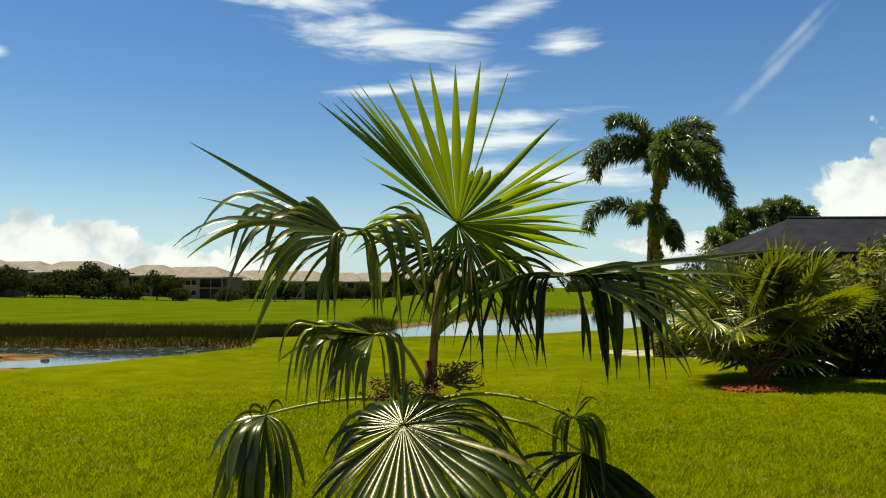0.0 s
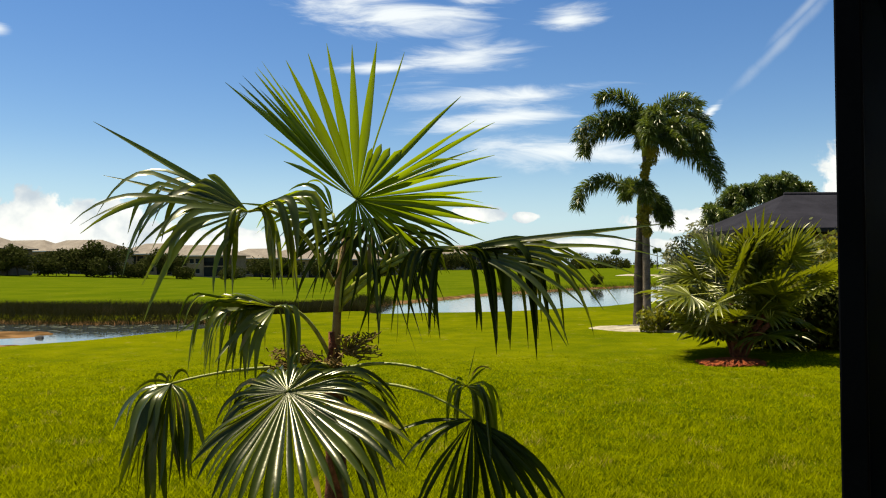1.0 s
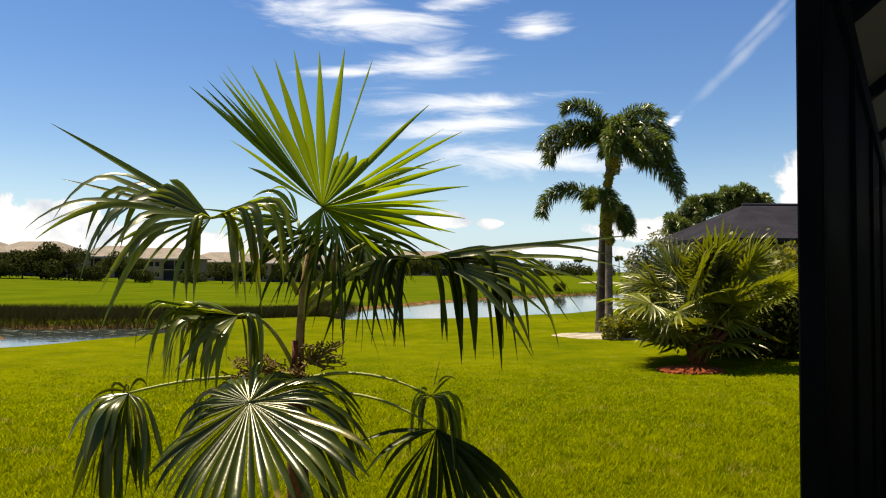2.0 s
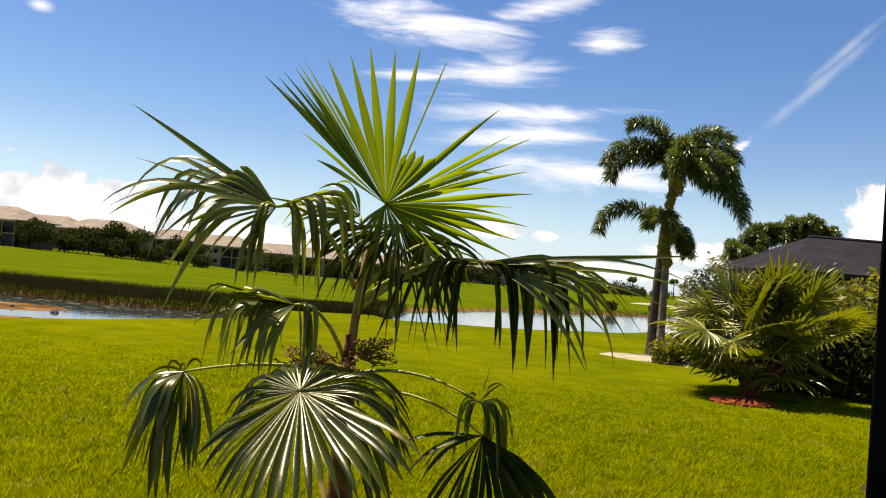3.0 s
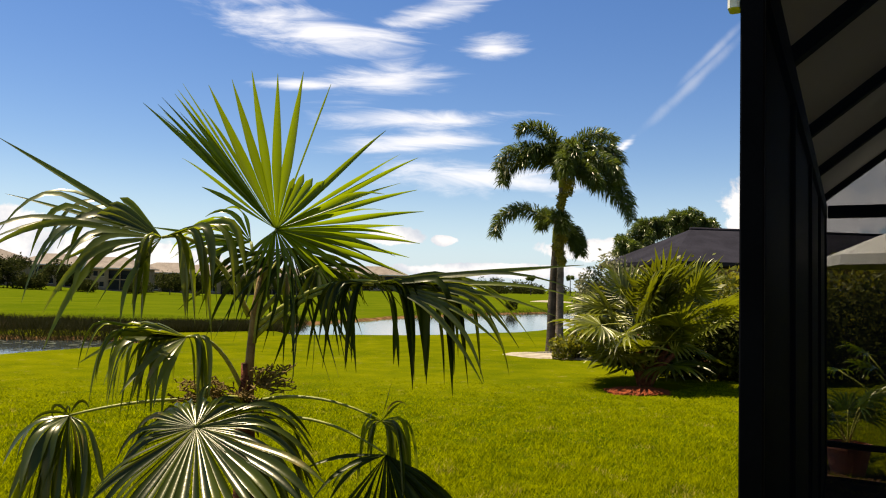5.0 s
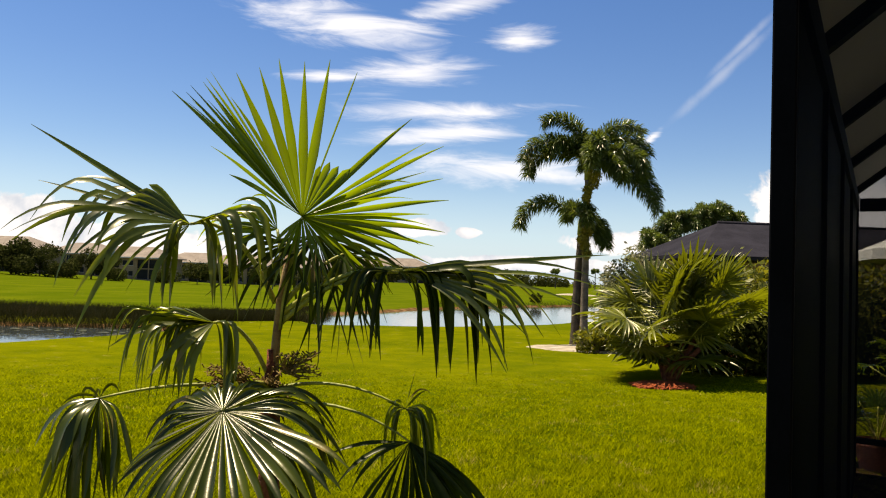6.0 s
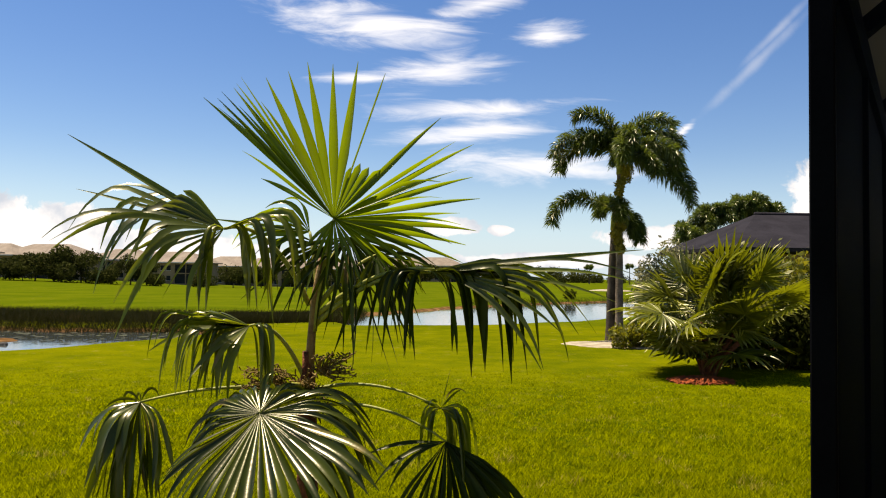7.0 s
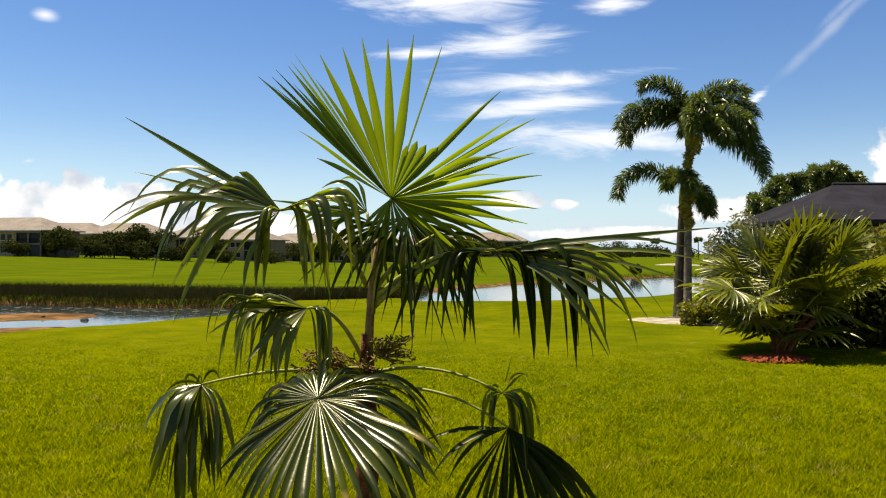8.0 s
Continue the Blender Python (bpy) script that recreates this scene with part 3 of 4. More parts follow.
    leaf((-0.06, 2.86, 1.84), [((-0.35, -0.15, -0.60), (0.2, -0.9, 0.2), spread(-80, 84, 13), lambda q: 0.40 - 0.001 * abs(q), 2.0, dict(thin, wide=0.0085, jitter=2.2, roll=0.9))], 0.02, 25, FAN_SHADED, root=(0.03, -0.01, 1.64))
    leaf((0.17, 2.78, 1.80), [((0.55, -0.25, -0.55), (0.3, -0.8, 0.4), spread(-70, 60, 9), lambda q: 0.42, 2.6, dict(thin, wide=0.0115, jitter=2.0, roll=0.8, start=0.2))], 0.03, 27, FAN_SHADED, root=(0.02, -0.01, 1.58))
    # the leaf that arches over to one side with long hanging tips
    leaf((-0.385, 2.63, 1.885), [
        ((-0.86, -0.05, 0.52), (0.30, -0.70, 0.6), [0], lambda q: 0.62, 0.03, dict(start=0.6, wide=0.016, fused=0.4)),
        ((-0.98, -0.05, 0.26), (0.30, -0.70, 0.6), [0], lambda q: 0.60, 0.10, dict(start=0.6, wide=0.011, fused=0.4)),
        flat_fan((-0.72, -0.12, 0.62), (0.30, -0.80, 0.5), [(-8, 0.20), (2, 0.22), (12, 0.23), (22, 0.24)], 0.6, start=0.5, wide=0.028, fused=0.85, jitter=0.4),
        ((-0.90, -0.10, 0.46), (-0.10, -0.60, 0.80), spread(-12, 30, 10), lambda q: 0.54, 3.4, dict(jitter=2.0, twist=0.9, start=0.34, wide=0.0125, fused=0.5, stations=12, fold=0.10, roll=0.25)),
        ((-0.85, -0.30, 0.34), (-0.10, -0.60, 0.80), spread(-6, 46, 9), lambda q: 0.52, 4.2, dict(jitter=2.0, twist=1.0, start=0.28, wide=0.0135, fused=0.46, stations=12, fold=0.10, roll=0.3)),
        ((-0.60, -0.25, -0.30), (0.0, -0.7, 0.7), spread(-40, 40, 6), lambda q: 0.36, 1.4, dict(jitter=1.6, twist=1.4, start=0.3, wide=0.012, fused=0.5, roll=0.5)),
        *curtain(11, (0.85, -0.25, 0.22), (0.02, 0.24), (0.24, 0.42), 61, 0.017),
        *curtain(4, (-0.3, -0.6, 0.2), (0.01, 0.06), (0.26, 0.50), 62, 0.016),
    ], 0.10, 6, FAN_OLD, root=(0.0, -0.02, 1.60))
    # the leaf that spreads the other way: a few long level blades, the rest hanging like a curtain
    leaf((0.40, 2.665, 1.745), [
        ((0.97, -0.12, 0.11), (-0.05, -0.85, 0.45), [0], lambda q: 0.76, 0.05, dict(start=0.6, wide=0.013, fused=0.36, jitter=0.3)),
        ((0.97, -0.18, 0.06), (-0.05, -0.80, 0.50), [-9, -3, 3], lambda q: 0.70, 0.5, dict(start=0.45, wide=0.011, fused=0.36, roll=0.4)),
        ((0.95, -0.25, 0.00), (-0.10, -0.70, 0.65), spread(-30, 14, 9), lambda q: 0.62, 1.5, dict(start=0.36, wide=0.0125, fused=0.40, stations=13, jitter=1.4, twist=1.4, roll=0.6, fold=0.4)),
    ], 0.06, 8, FAN_OLD, root=(0.03, -0.02, 1.56))
    leaf((0.385, 2.655, 1.735), [
        *curtain(18, (0.97, -0.20, 0.06), (0.01, 0.32), (0.30, 0.47), 63, 0.0175, 0.5),
        *curtain(9, (-0.75, -0.30, 0.05), (0.02, 0.16), (0.22, 0.38), 64, 0.015),
    ], 0.06, 9, FAN_SHADED, root=(0.02, -0.01, 1.52))
    # small leaf low on one side, bent right over
    leaf((-0.29, 2.66, 1.525), [
        *curtain(26, (-0.93, -0.28, 0.06), (0.02, 0.28), (0.14, 0.34), 65, 0.0095, 0.6, 0.2),
        *curtain(8, (0.6, -0.5, 0.08), (0.02, 0.10), (0.18, 0.30), 66, 0.0105),
        ((-0.85, -0.45, -0.02), (-0.10, -0.60, 0.80), spread(-50, 60, 16), lambda q: 0.34, 2.4, dict(twist=0.8, jitter=1.8, start=0.34, wide=0.0115, fused=0.5, roll=0.4, fold=0.10))], 0.07, 10, FAN_OLD, root=(-0.01, 0, 1.30), thick=0.008)
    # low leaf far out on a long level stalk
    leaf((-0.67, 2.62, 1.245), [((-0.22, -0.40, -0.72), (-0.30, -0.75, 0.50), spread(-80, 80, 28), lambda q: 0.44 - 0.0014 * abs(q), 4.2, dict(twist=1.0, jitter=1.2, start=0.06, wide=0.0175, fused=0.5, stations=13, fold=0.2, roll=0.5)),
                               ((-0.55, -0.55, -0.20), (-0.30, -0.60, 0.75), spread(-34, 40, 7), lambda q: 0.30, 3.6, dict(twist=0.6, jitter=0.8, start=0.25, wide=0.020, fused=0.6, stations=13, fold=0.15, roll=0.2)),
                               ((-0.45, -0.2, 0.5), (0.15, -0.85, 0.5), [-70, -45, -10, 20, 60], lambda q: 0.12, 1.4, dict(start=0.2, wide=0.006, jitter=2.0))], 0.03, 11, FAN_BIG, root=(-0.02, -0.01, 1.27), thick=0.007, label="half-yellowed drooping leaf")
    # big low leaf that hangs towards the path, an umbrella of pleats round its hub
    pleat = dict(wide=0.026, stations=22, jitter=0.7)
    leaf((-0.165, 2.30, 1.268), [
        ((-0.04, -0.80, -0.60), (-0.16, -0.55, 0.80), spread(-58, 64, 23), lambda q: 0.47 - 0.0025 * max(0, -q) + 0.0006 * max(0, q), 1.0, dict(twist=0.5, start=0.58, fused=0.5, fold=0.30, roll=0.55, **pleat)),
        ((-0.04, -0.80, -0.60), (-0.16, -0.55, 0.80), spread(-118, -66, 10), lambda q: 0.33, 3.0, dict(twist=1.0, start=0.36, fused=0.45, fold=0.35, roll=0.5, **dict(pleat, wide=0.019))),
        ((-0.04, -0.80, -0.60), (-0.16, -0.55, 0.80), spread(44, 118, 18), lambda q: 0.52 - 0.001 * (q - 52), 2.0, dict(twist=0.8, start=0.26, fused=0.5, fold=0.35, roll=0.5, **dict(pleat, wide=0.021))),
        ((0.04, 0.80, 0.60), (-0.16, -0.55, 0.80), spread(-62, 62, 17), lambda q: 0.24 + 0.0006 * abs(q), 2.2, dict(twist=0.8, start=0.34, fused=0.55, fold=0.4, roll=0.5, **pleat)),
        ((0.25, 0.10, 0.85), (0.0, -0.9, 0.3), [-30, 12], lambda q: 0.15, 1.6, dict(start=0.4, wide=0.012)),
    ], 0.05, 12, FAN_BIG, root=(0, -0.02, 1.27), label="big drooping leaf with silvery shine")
    # withered pair on the other side
    leaf((0.43, 2.66, 1.225), [*curtain(16, (0.75, -0.35, -0.25), (0.01, 0.09), (0.12, 0.36), 67, 0.0095, 0.8, 0.5),
                              *curtain(8, (-0.75, -0.3, -0.1), (0.01, 0.05), (0.08, 0.28), 68, 0.007, 0.8, 0.5),
                              ((-0.2, -0.3, 0.5), (0.15, -0.85, 0.5), [-80, -60, -40, 10, 35, 60], lambda q: 0.14, 1.2, dict(start=0.2, wide=0.005, jitter=2.4, roll=0.8))], 0.05, 13, FAN_OLD, root=(0.02, 0, 1.27), thick=0.006, label="half-withered drooping leaf")
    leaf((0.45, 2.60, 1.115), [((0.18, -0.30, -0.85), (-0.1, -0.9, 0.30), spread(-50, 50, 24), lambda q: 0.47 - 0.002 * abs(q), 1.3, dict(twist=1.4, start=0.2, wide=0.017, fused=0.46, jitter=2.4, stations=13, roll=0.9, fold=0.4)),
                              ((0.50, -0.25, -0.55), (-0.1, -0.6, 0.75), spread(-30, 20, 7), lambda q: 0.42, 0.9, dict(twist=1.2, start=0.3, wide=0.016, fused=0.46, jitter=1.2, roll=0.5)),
                              ((-0.9, -0.2, -0.15), (0.1, -0.5, 0.85), [-14, -5, 4, 12], lambda q: 0.28, 0.6, dict(start=0.3, wide=0.011, jitter=1.6))], 0.06, 14, FAN_SHADED, root=(0.02, 0, 1.20), thick=0.006)
    # dry flower twigs at the crown
    rng = random.Random(21)
    for cx, cz, cy in ((-0.17, 1.32, -0.12), (0.10, 1.37, -0.07), (-0.03, 1.30, -0.10), (0.02, 1.24, -0.07)):
        bits = []
        for _ in range(52):
            a = Vector((cx * 0.5, cy * 0.5, cz - 0.03))
            b = Vector((cx + rng.uniform(-0.09, 0.09), cy + rng.uniform(-0.06, 0.06), cz + rng.uniform(-0.05, 0.06)))
            mid = a.lerp(b, 0.6) + Vector((rng.uniform(-0.02, 0.02), 0, rng.uniform(-0.02, 0.03)))
            bits.append(tube_data([a, mid, b], [0.003, 0.0022, 0.0012], 4))
            for _ in range(3):
                q = mid.lerp(b, rng.random())
                bits.append(tube_data([q, q + Vector((rng.uniform(-1, 1), rng.uniform(-1, 1), rng.uniform(-0.6, 1))) * 0.022], [0.002, 0.003], 4))
        part("flower_stalk", mesh("flower_stalk", *joined(bits), DRY), palm, "dry brown flower twigs")


make_fan_palm()


# ---------------------------------------------------------------- feather palms
def frond_data(azimuth, rise, length, bend, seed, leaflets=110, long=0.42, thick=0.5, twist=0.0, wide=0.016):
    """A plumed frond from the origin: (stalk, leaflet quads). azimuth: degrees from +x; rise: first slope; bend: degrees turned downward."""
    rng = np.random.default_rng(seed)
    az = radians(azimuth)
    out, n = np.array([math.cos(az), math.sin(az), 0.0]), 16
    side = np.array([-math.sin(az), math.cos(az), 0.0])
    pts, p = [], np.zeros(3)
    for i in range(n + 1):
        u = i / n
        pitch = radians(rise - bend * u ** 1.7)
        pts.append(p.copy())
        p = p + (out * math.cos(pitch) + np.array([0, 0, 1.0]) * math.sin(pitch) + side * twist * u) * length / n
    pts = np.array(pts)
    u = rng.uniform(0.14, 1.0, leaflets)
    pos = np.stack([np.interp(u * n, np.arange(n + 1), pts[:, k]) for k in range(3)], 1)
    ahead = np.gradient(pts, axis=0)
    ahead /= np.linalg.norm(ahead, axis=1, keepdims=True)
    dirn = np.stack([np.interp(u * n, np.arange(n + 1), ahead[:, k]) for k in range(3)], 1)
    a = rng.uniform(0, 2 * np.pi, leaflets)
    s1 = np.cross(dirn, side)
    ray = side * np.cos(a)[:, None] + s1 * np.sin(a)[:, None]
    way = dirn * rng.uniform(0.35, 0.9, (leaflets, 1)) + ray * (0.7 + thick * rng.random((leaflets, 1)))
    way /= np.linalg.norm(way, axis=1, keepdims=True)
    ll = long * (1.05 - 0.55 * np.abs(u - 0.45)) * rng.uniform(0.7, 1.2, leaflets)
    mid = pos + way * ll[:, None] * 0.55
    tip = mid + (way * 0.55 + np.array([0, 0, -0.42])) * ll[:, None] * 0.5
    w = np.cross(way, rng.normal(size=(leaflets, 3)))
    w /= np.linalg.norm(w, axis=1, keepdims=True)
    w *= wide
    first = np.stack([pos - w * 0.4, pos + w * 0.4, mid + w, mid - w], 1)
    second = np.stack([mid - w, mid + w, tip + w * 0.1, tip - w * 0.1], 1)
    return pts.tolist(), np.concatenate([first, second])


def feather_palm(name, foot, height, fronds, trunk_mat, label, group="", radius=0.11, leaflets=420, long=0.5, seed=0, flowers=0, wide=0.02, lean=(0, 0)):
    palm = empty(name, Matrix.Translation(foot), label=label, category="palm", group=group)
    pts = [(lean[0] * (z / height) ** 2, lean[1] * (z / height) ** 2, z) for z in spread(-0.15, height, 24)]
    radii = [radius * (1.35 - 0.25 * min(1, i / 4) - 0.35 * i / 23) + 0.005 * (i % 2) for i in range(24)]
    part("trunk", tube("trunk", pts, radii, trunk_mat, 12), palm, "tapering ringed trunk")
    top = Matrix.Translation((lean[0], lean[1], height))
    part("crownshaft", tube("crownshaft", [(0, 0, -0.05), (0, 0, 0.3), (0, 0, 0.62)], [radius * 0.95, radius * 0.8, radius * 0.3], PETIOLE, 10), palm, "", top)
    for i, (azimuth, rise, length, bend) in enumerate(fronds):
        stalk, plumes = frond_data(azimuth, rise, length, bend, seed + i, leaflets, long, 0.55, 0.0, wide)
        f = part("frond", quads("frond", plumes, FEATHER), palm, "", top @ Matrix.Translation((0, 0, 0.45)))
        part("stalk", tube("stalk", stalk, [0.028 * (1 - 0.85 * k / 16) for k in range(17)], PETIOLE, 6), f)
    rng = np.random.default_rng(seed + 77)
    for i in range(flowers):
        blobs = [(rng.uniform(-0.14, 0.14), -0.42 + rng.uniform(-0.12, 0.10), 0.05 - 0.2 * k, 0.19 - 0.012 * k, 0.14, 0.16) for k in range(6)]
        part("flower_stalk", quads("flower_stalk", leaf_cloud(blobs, 2600, 0.045, seed + 50 + i, 0.3), FLOWER), palm, "yellow-green hanging flower stalks", top @ Matrix.Translation((0, 0, 0.35)))
    return palm


feather_palm("tall_palm", (5.78, 20.1, 0.0), 4.68,
             [(178, 82, 2.1, 128), (184, 42, 2.3, 130), (172, 28, 2.1, 126), (192, 55, 1.6, 150), (2, 72, 2.2, 128), (-8, 54, 2.1, 136), (4, 26, 2.1, 108), (-4, 2, 2.4, 86), (-10, -14, 2.5, 62), (-30, 30, 2.0, 130),
              (-88, 62, 1.6, 165), (-100, 32, 1.6, 140), (-60, 5, 1.6, 90), (95, 72, 1.8, 150), (80, 42, 1.6, 130)],
             BARK, "tall plumed palm with pale ringed trunk beside a sand bed", "tall palms", 0.105, 760, 0.42, 100, 1, 0.013)
feather_palm("tall_palm", (5.60, 20.3, 0.0), 3.15,
             [(182, 34, 2.3, 138), (-4, -30, 1.1, 55), (14, -10, 1.0, 80), (-95, 30, 1.2, 130), (100, 45, 1.4, 140)],
             BARK_DARK, "shorter plumed palm with dark trunk, close beside its taller twin", "tall palms", 0.13, 700, 0.42, 200, 1, 0.013, (0.10, 0))

# palms behind the neighbouring house
for i, (x, y, h) in enumerate(((16.0, 38.9, 4.5), (17.9, 39.5, 5.1), (19.4, 40.6, 4.8), (14.8, 38.8, 3.3))):
    rng = random.Random(40 + i)
    feather_palm("garden_palm", (x, y, -0.05), h, [(a + rng.uniform(-12, 12), rng.uniform(10, 85), rng.uniform(1.1, 1.6), rng.uniform(80, 140)) for a in range(0, 360, 20)],
                 BARK_DARK, "bushy green palm behind the grey-roofed house", "palms behind the house", 0.12, 360, 0.55, 300 + 20 * i, 0, 0.019)

# ---------------------------------------------------------------- beds
def mound(name, cx, cy, rx, ry, high, mat, seed, chips=0, **tags):
    rng = random.Random(seed)
    verts, faces, rings, n = [], [], 7, 40
    for r in range(rings + 1):
        u = r / rings
        for j in range(n):
            a = 2 * math.pi * j / n
            wob = 1 + 0.07 * math.sin(3 * a + seed) + 0.05 * math.sin(7 * a)
            x, y = cx + rx * u * wob * math.cos(a), cy + ry * u * wob * math.sin(a)
            verts.append((x, y, float(ground_z(x, y)) + high * (1 - u * u) + (0.012 if r < rings else -0.03) + rng.uniform(0, 0.015)))
    for r in range(rings):
        for j in range(n):
            a, b = r * n + j, r * n + (j + 1) % n
            faces.append([a, a + n, b + n, b])
    for _ in range(chips):
        a, u = rng.uniform(0, 6.28), math.sqrt(rng.random())
        x, y = cx + rx * u * math.cos(a), cy + ry * u * math.sin(a)
        z, k, d, s = float(ground_z(x, y)) + high * (1 - u * u) + 0.02, len(verts), rng.uniform(0, 3.14), rng.uniform(0.03, 0.07)
        c, e, t = math.cos(d) * s, math.sin(d) * s, rng.uniform(0.0, 0.03)
        verts += [(x - c, y - e, z), (x - e * 0.3, y + c * 0.3, z + 0.012), (x + c, y + e, z + t + 0.01), (x + e * 0.3, y - c * 0.3, z + 0.006)]
        faces.append([k, k + 1, k + 2, k + 3])
    thing(name, mesh(name, verts, faces, mat), **tags)


mound("mulch_bed", 5.08, 12.28, 0.58, 0.40, 0.05, MULCH, 3, 700, label="red bark mulch round the shrub palm's foot", category="mulch bed", kind="structure")
mound("sand_bed", 6.1, 19.1, 2.0, 1.25, 0.06, SAND, 5, 0, label="pale sand bed round the tall palms", category="sand bed", kind="structure")


# ---------------------------------------------------------------- shrub palms
def shrub_leaf_meshes():
    out = []
    for i in range(6):
        data = fan_data((0, 0, 0), (1, 0, 0), (0, 0, 1), spread(-112, 112, 23), lambda q: 0.60 - 0.0012 * abs(q), 0.10 + 0.16 * i, seed=60 + i, start=0.42, wide=0.026, stations=8, fused=0.42, roll=0.3)
        out.append(mesh("leaf", *data, SHRUB_LEAF, True))
    return out


SHRUB_LEAVES = shrub_leaf_meshes()


def shrub_palm(foot, stems, count, wide, high, seed, label, group="shrub palms", scale=1.0):
    """A clump of short trunks, each with a head of fan leaves on long stalks."""
    rng = random.Random(seed)
    clump = empty("shrub_palm", Matrix.Translation(foot), label=label, category="shrub palm", group=group)
    heads = []
    for i in range(stems):
        a = 2 * math.pi * i / stems + rng.uniform(-0.4, 0.4)
        r, h = rng.uniform(0.15, 0.6) * wide * 0.5, high * rng.uniform(0.18, 0.55)
        top = Vector((math.cos(a) * r, math.sin(a) * r * 0.7, h))
        part("trunk", tube("trunk", [(top.x * 0.12, top.y * 0.12, -0.05), (top.x * 0.45, top.y * 0.45, h * 0.5), top], [0.065, 0.052, 0.045], TRUNK_RED, 9), clump)
        heads.append(top)
    for i in range(count):
        head = heads[i % stems]
        az, el = rng.uniform(0, 2 * math.pi), radians(rng.uniform(-8, 84))
        d = Vector((math.cos(az) * math.cos(el), math.sin(az) * math.cos(el), math.sin(el)))
        d = (d + Vector((head.x, head.y, 0)) * 0.5).normalized()
        reach = rng.uniform(0.45, 0.95) * scale * (0.8 + 0.3 * math.sin(max(el, 0)))
        hub = head + d * reach
        hub.z = max(0.46, min(hub.z, high - 0.18))
        out = (d + Vector((0, 0, rng.uniform(-0.4, 0.1)))).normalized()
        up = (Vector((0, 0, 1)) - out * out.z + Vector((rng.uniform(-0.5, 0.5), rng.uniform(-0.5, 0.5), 0))).normalized()
        side = up.cross(out).normalized()
        up = out.cross(side)
        m = Matrix((out, side, up)).transposed().to_4x4()
        s = scale * rng.uniform(0.85, 1.25)
        blade = part("leaf", SHRUB_LEAVES[rng.randrange(6)], clump, "", Matrix.Translation(hub) @ m @ Matrix.Diagonal((s, s, s, 1)))
        inv = (Matrix.Translation(hub) @ m @ Matrix.Diagonal((s, s, s, 1))).inverted()
        part("petiole", tube("petiole", [inv @ p for p in bent(head, hub, 0.06, 6)], [0.011, 0.010, 0.009, 0.008, 0.007, 0.006], PETIOLE, 5), blade)


shrub_palm((5.55, 13.2, 0.0), 8, 74, 2.2, 1.98, 1, "large sunlit fan-leaved shrub palm in red mulch", scale=1.2)
shrub_palm((7.6, 14.4, 0.0), 4, 18, 1.6, 1.9, 3, "dense fan-leaved shrub palm beside the hedge", scale=0.9)


# ---------------------------------------------------------------- hedges and wispy shrubs
def leafy_shrub(name, x, y, blobs, count, size, mat, seed, label, category="shrub", group=""):
    z = float(ground_z(x, y))
    bush = empty(name, Matrix.Translation((x, y, z)), label=label, category=category, group=group)
    stems = []
    for i, b in enumerate(blobs):
        stems.append(tube_data([(0.1 * math.cos(i), 0.1 * math.sin(i), -0.05), (b[0] * 0.5, b[1] * 0.5, b[2] * 0.6), (b[0], b[1], b[2])], [0.05, 0.035, 0.015], 6))
    part("stem", mesh("stem", *joined(stems), BARK_DARK), bush)
    part("foliage", quads("foliage", leaf_cloud(blobs, count, size, seed), mat), bush)


leafy_shrub("golden_shrub", 9.6, 16.5, [(-1.2, 0, 1.2, 1.3, 1.0, 1.2), (0.6, 0.2, 1.45, 1.5, 1.1, 1.35), (2.3, 0, 1.2, 1.3, 1.1, 1.4), (4.0, 0.3, 1.3, 1.6, 1.1, 1.5)], 9000, 0.085, HEDGE_LEAF, 31, "yellow-green leafy shrub against the house")
leafy_shrub("golden_shrub", 7.0, 17.8, [(-0.5, 0, 1.0, 0.8, 0.8, 0.9), (0.6, 0, 1.25, 1.0, 0.8, 1.1), (1.6, 0.2, 1.2, 0.8, 0.8, 1.15)], 4500, 0.075, HEDGE_LEAF, 32, "bushy yellow-green shrub behind the shrub palms")
leafy_shrub("green_shrub", 9.2, 14.2, [(-0.3, 0, 0.7, 1.1, 0.8, 0.8), (1.3, 0.1, 0.9, 1.3, 0.9, 1.0), (3.0, 0.2, 0.9, 1.5, 1.0, 1.1)], 7000, 0.07, TREE_LEAF, 33, "dark green shrub in the shade beside the house")
leafy_shrub("golden_shrub", 5.75, 18.2, [(-0.35, 0, 0.3, 0.4, 0.4, 0.32), (0.2, 0.1, 0.42, 0.45, 0.4, 0.4), (0.75, 0, 0.35, 0.45, 0.4, 0.4)], 2200, 0.06, HEDGE_LEAF, 35, "low yellow-green shrub at the foot of the tall palms")
# filler shrub: the dark tree leaf colour stands for deep shade here
leafy_shrub("green_shrub", 7.0, 14.6, [(-0.6, 0, 0.45, 0.7, 0.5, 0.55), (0.3, -0.4, 0.6, 0.8, 0.6, 0.7), (1.2, -0.5, 0.75, 0.9, 0.7, 0.85), (2.2, -0.4, 0.75, 0.9, 0.7, 0.85)], 8000, 0.07, TREE_LEAF, 36, "low dark green shrub in the shade behind the shrub palms")
leafy_shrub("wispy_shrub", 7.25, 20.9, [(-0.35, 0, 1.5, 0.5, 0.4, 1.0), (0.25, 0, 1.85, 0.55, 0.4, 1.1), (0.9, 0.1, 1.5, 0.55, 0.4, 1.1)], 4200, 0.055, TWIG_LEAF, 34, "pale wispy twiggy shrub behind the sand bed")


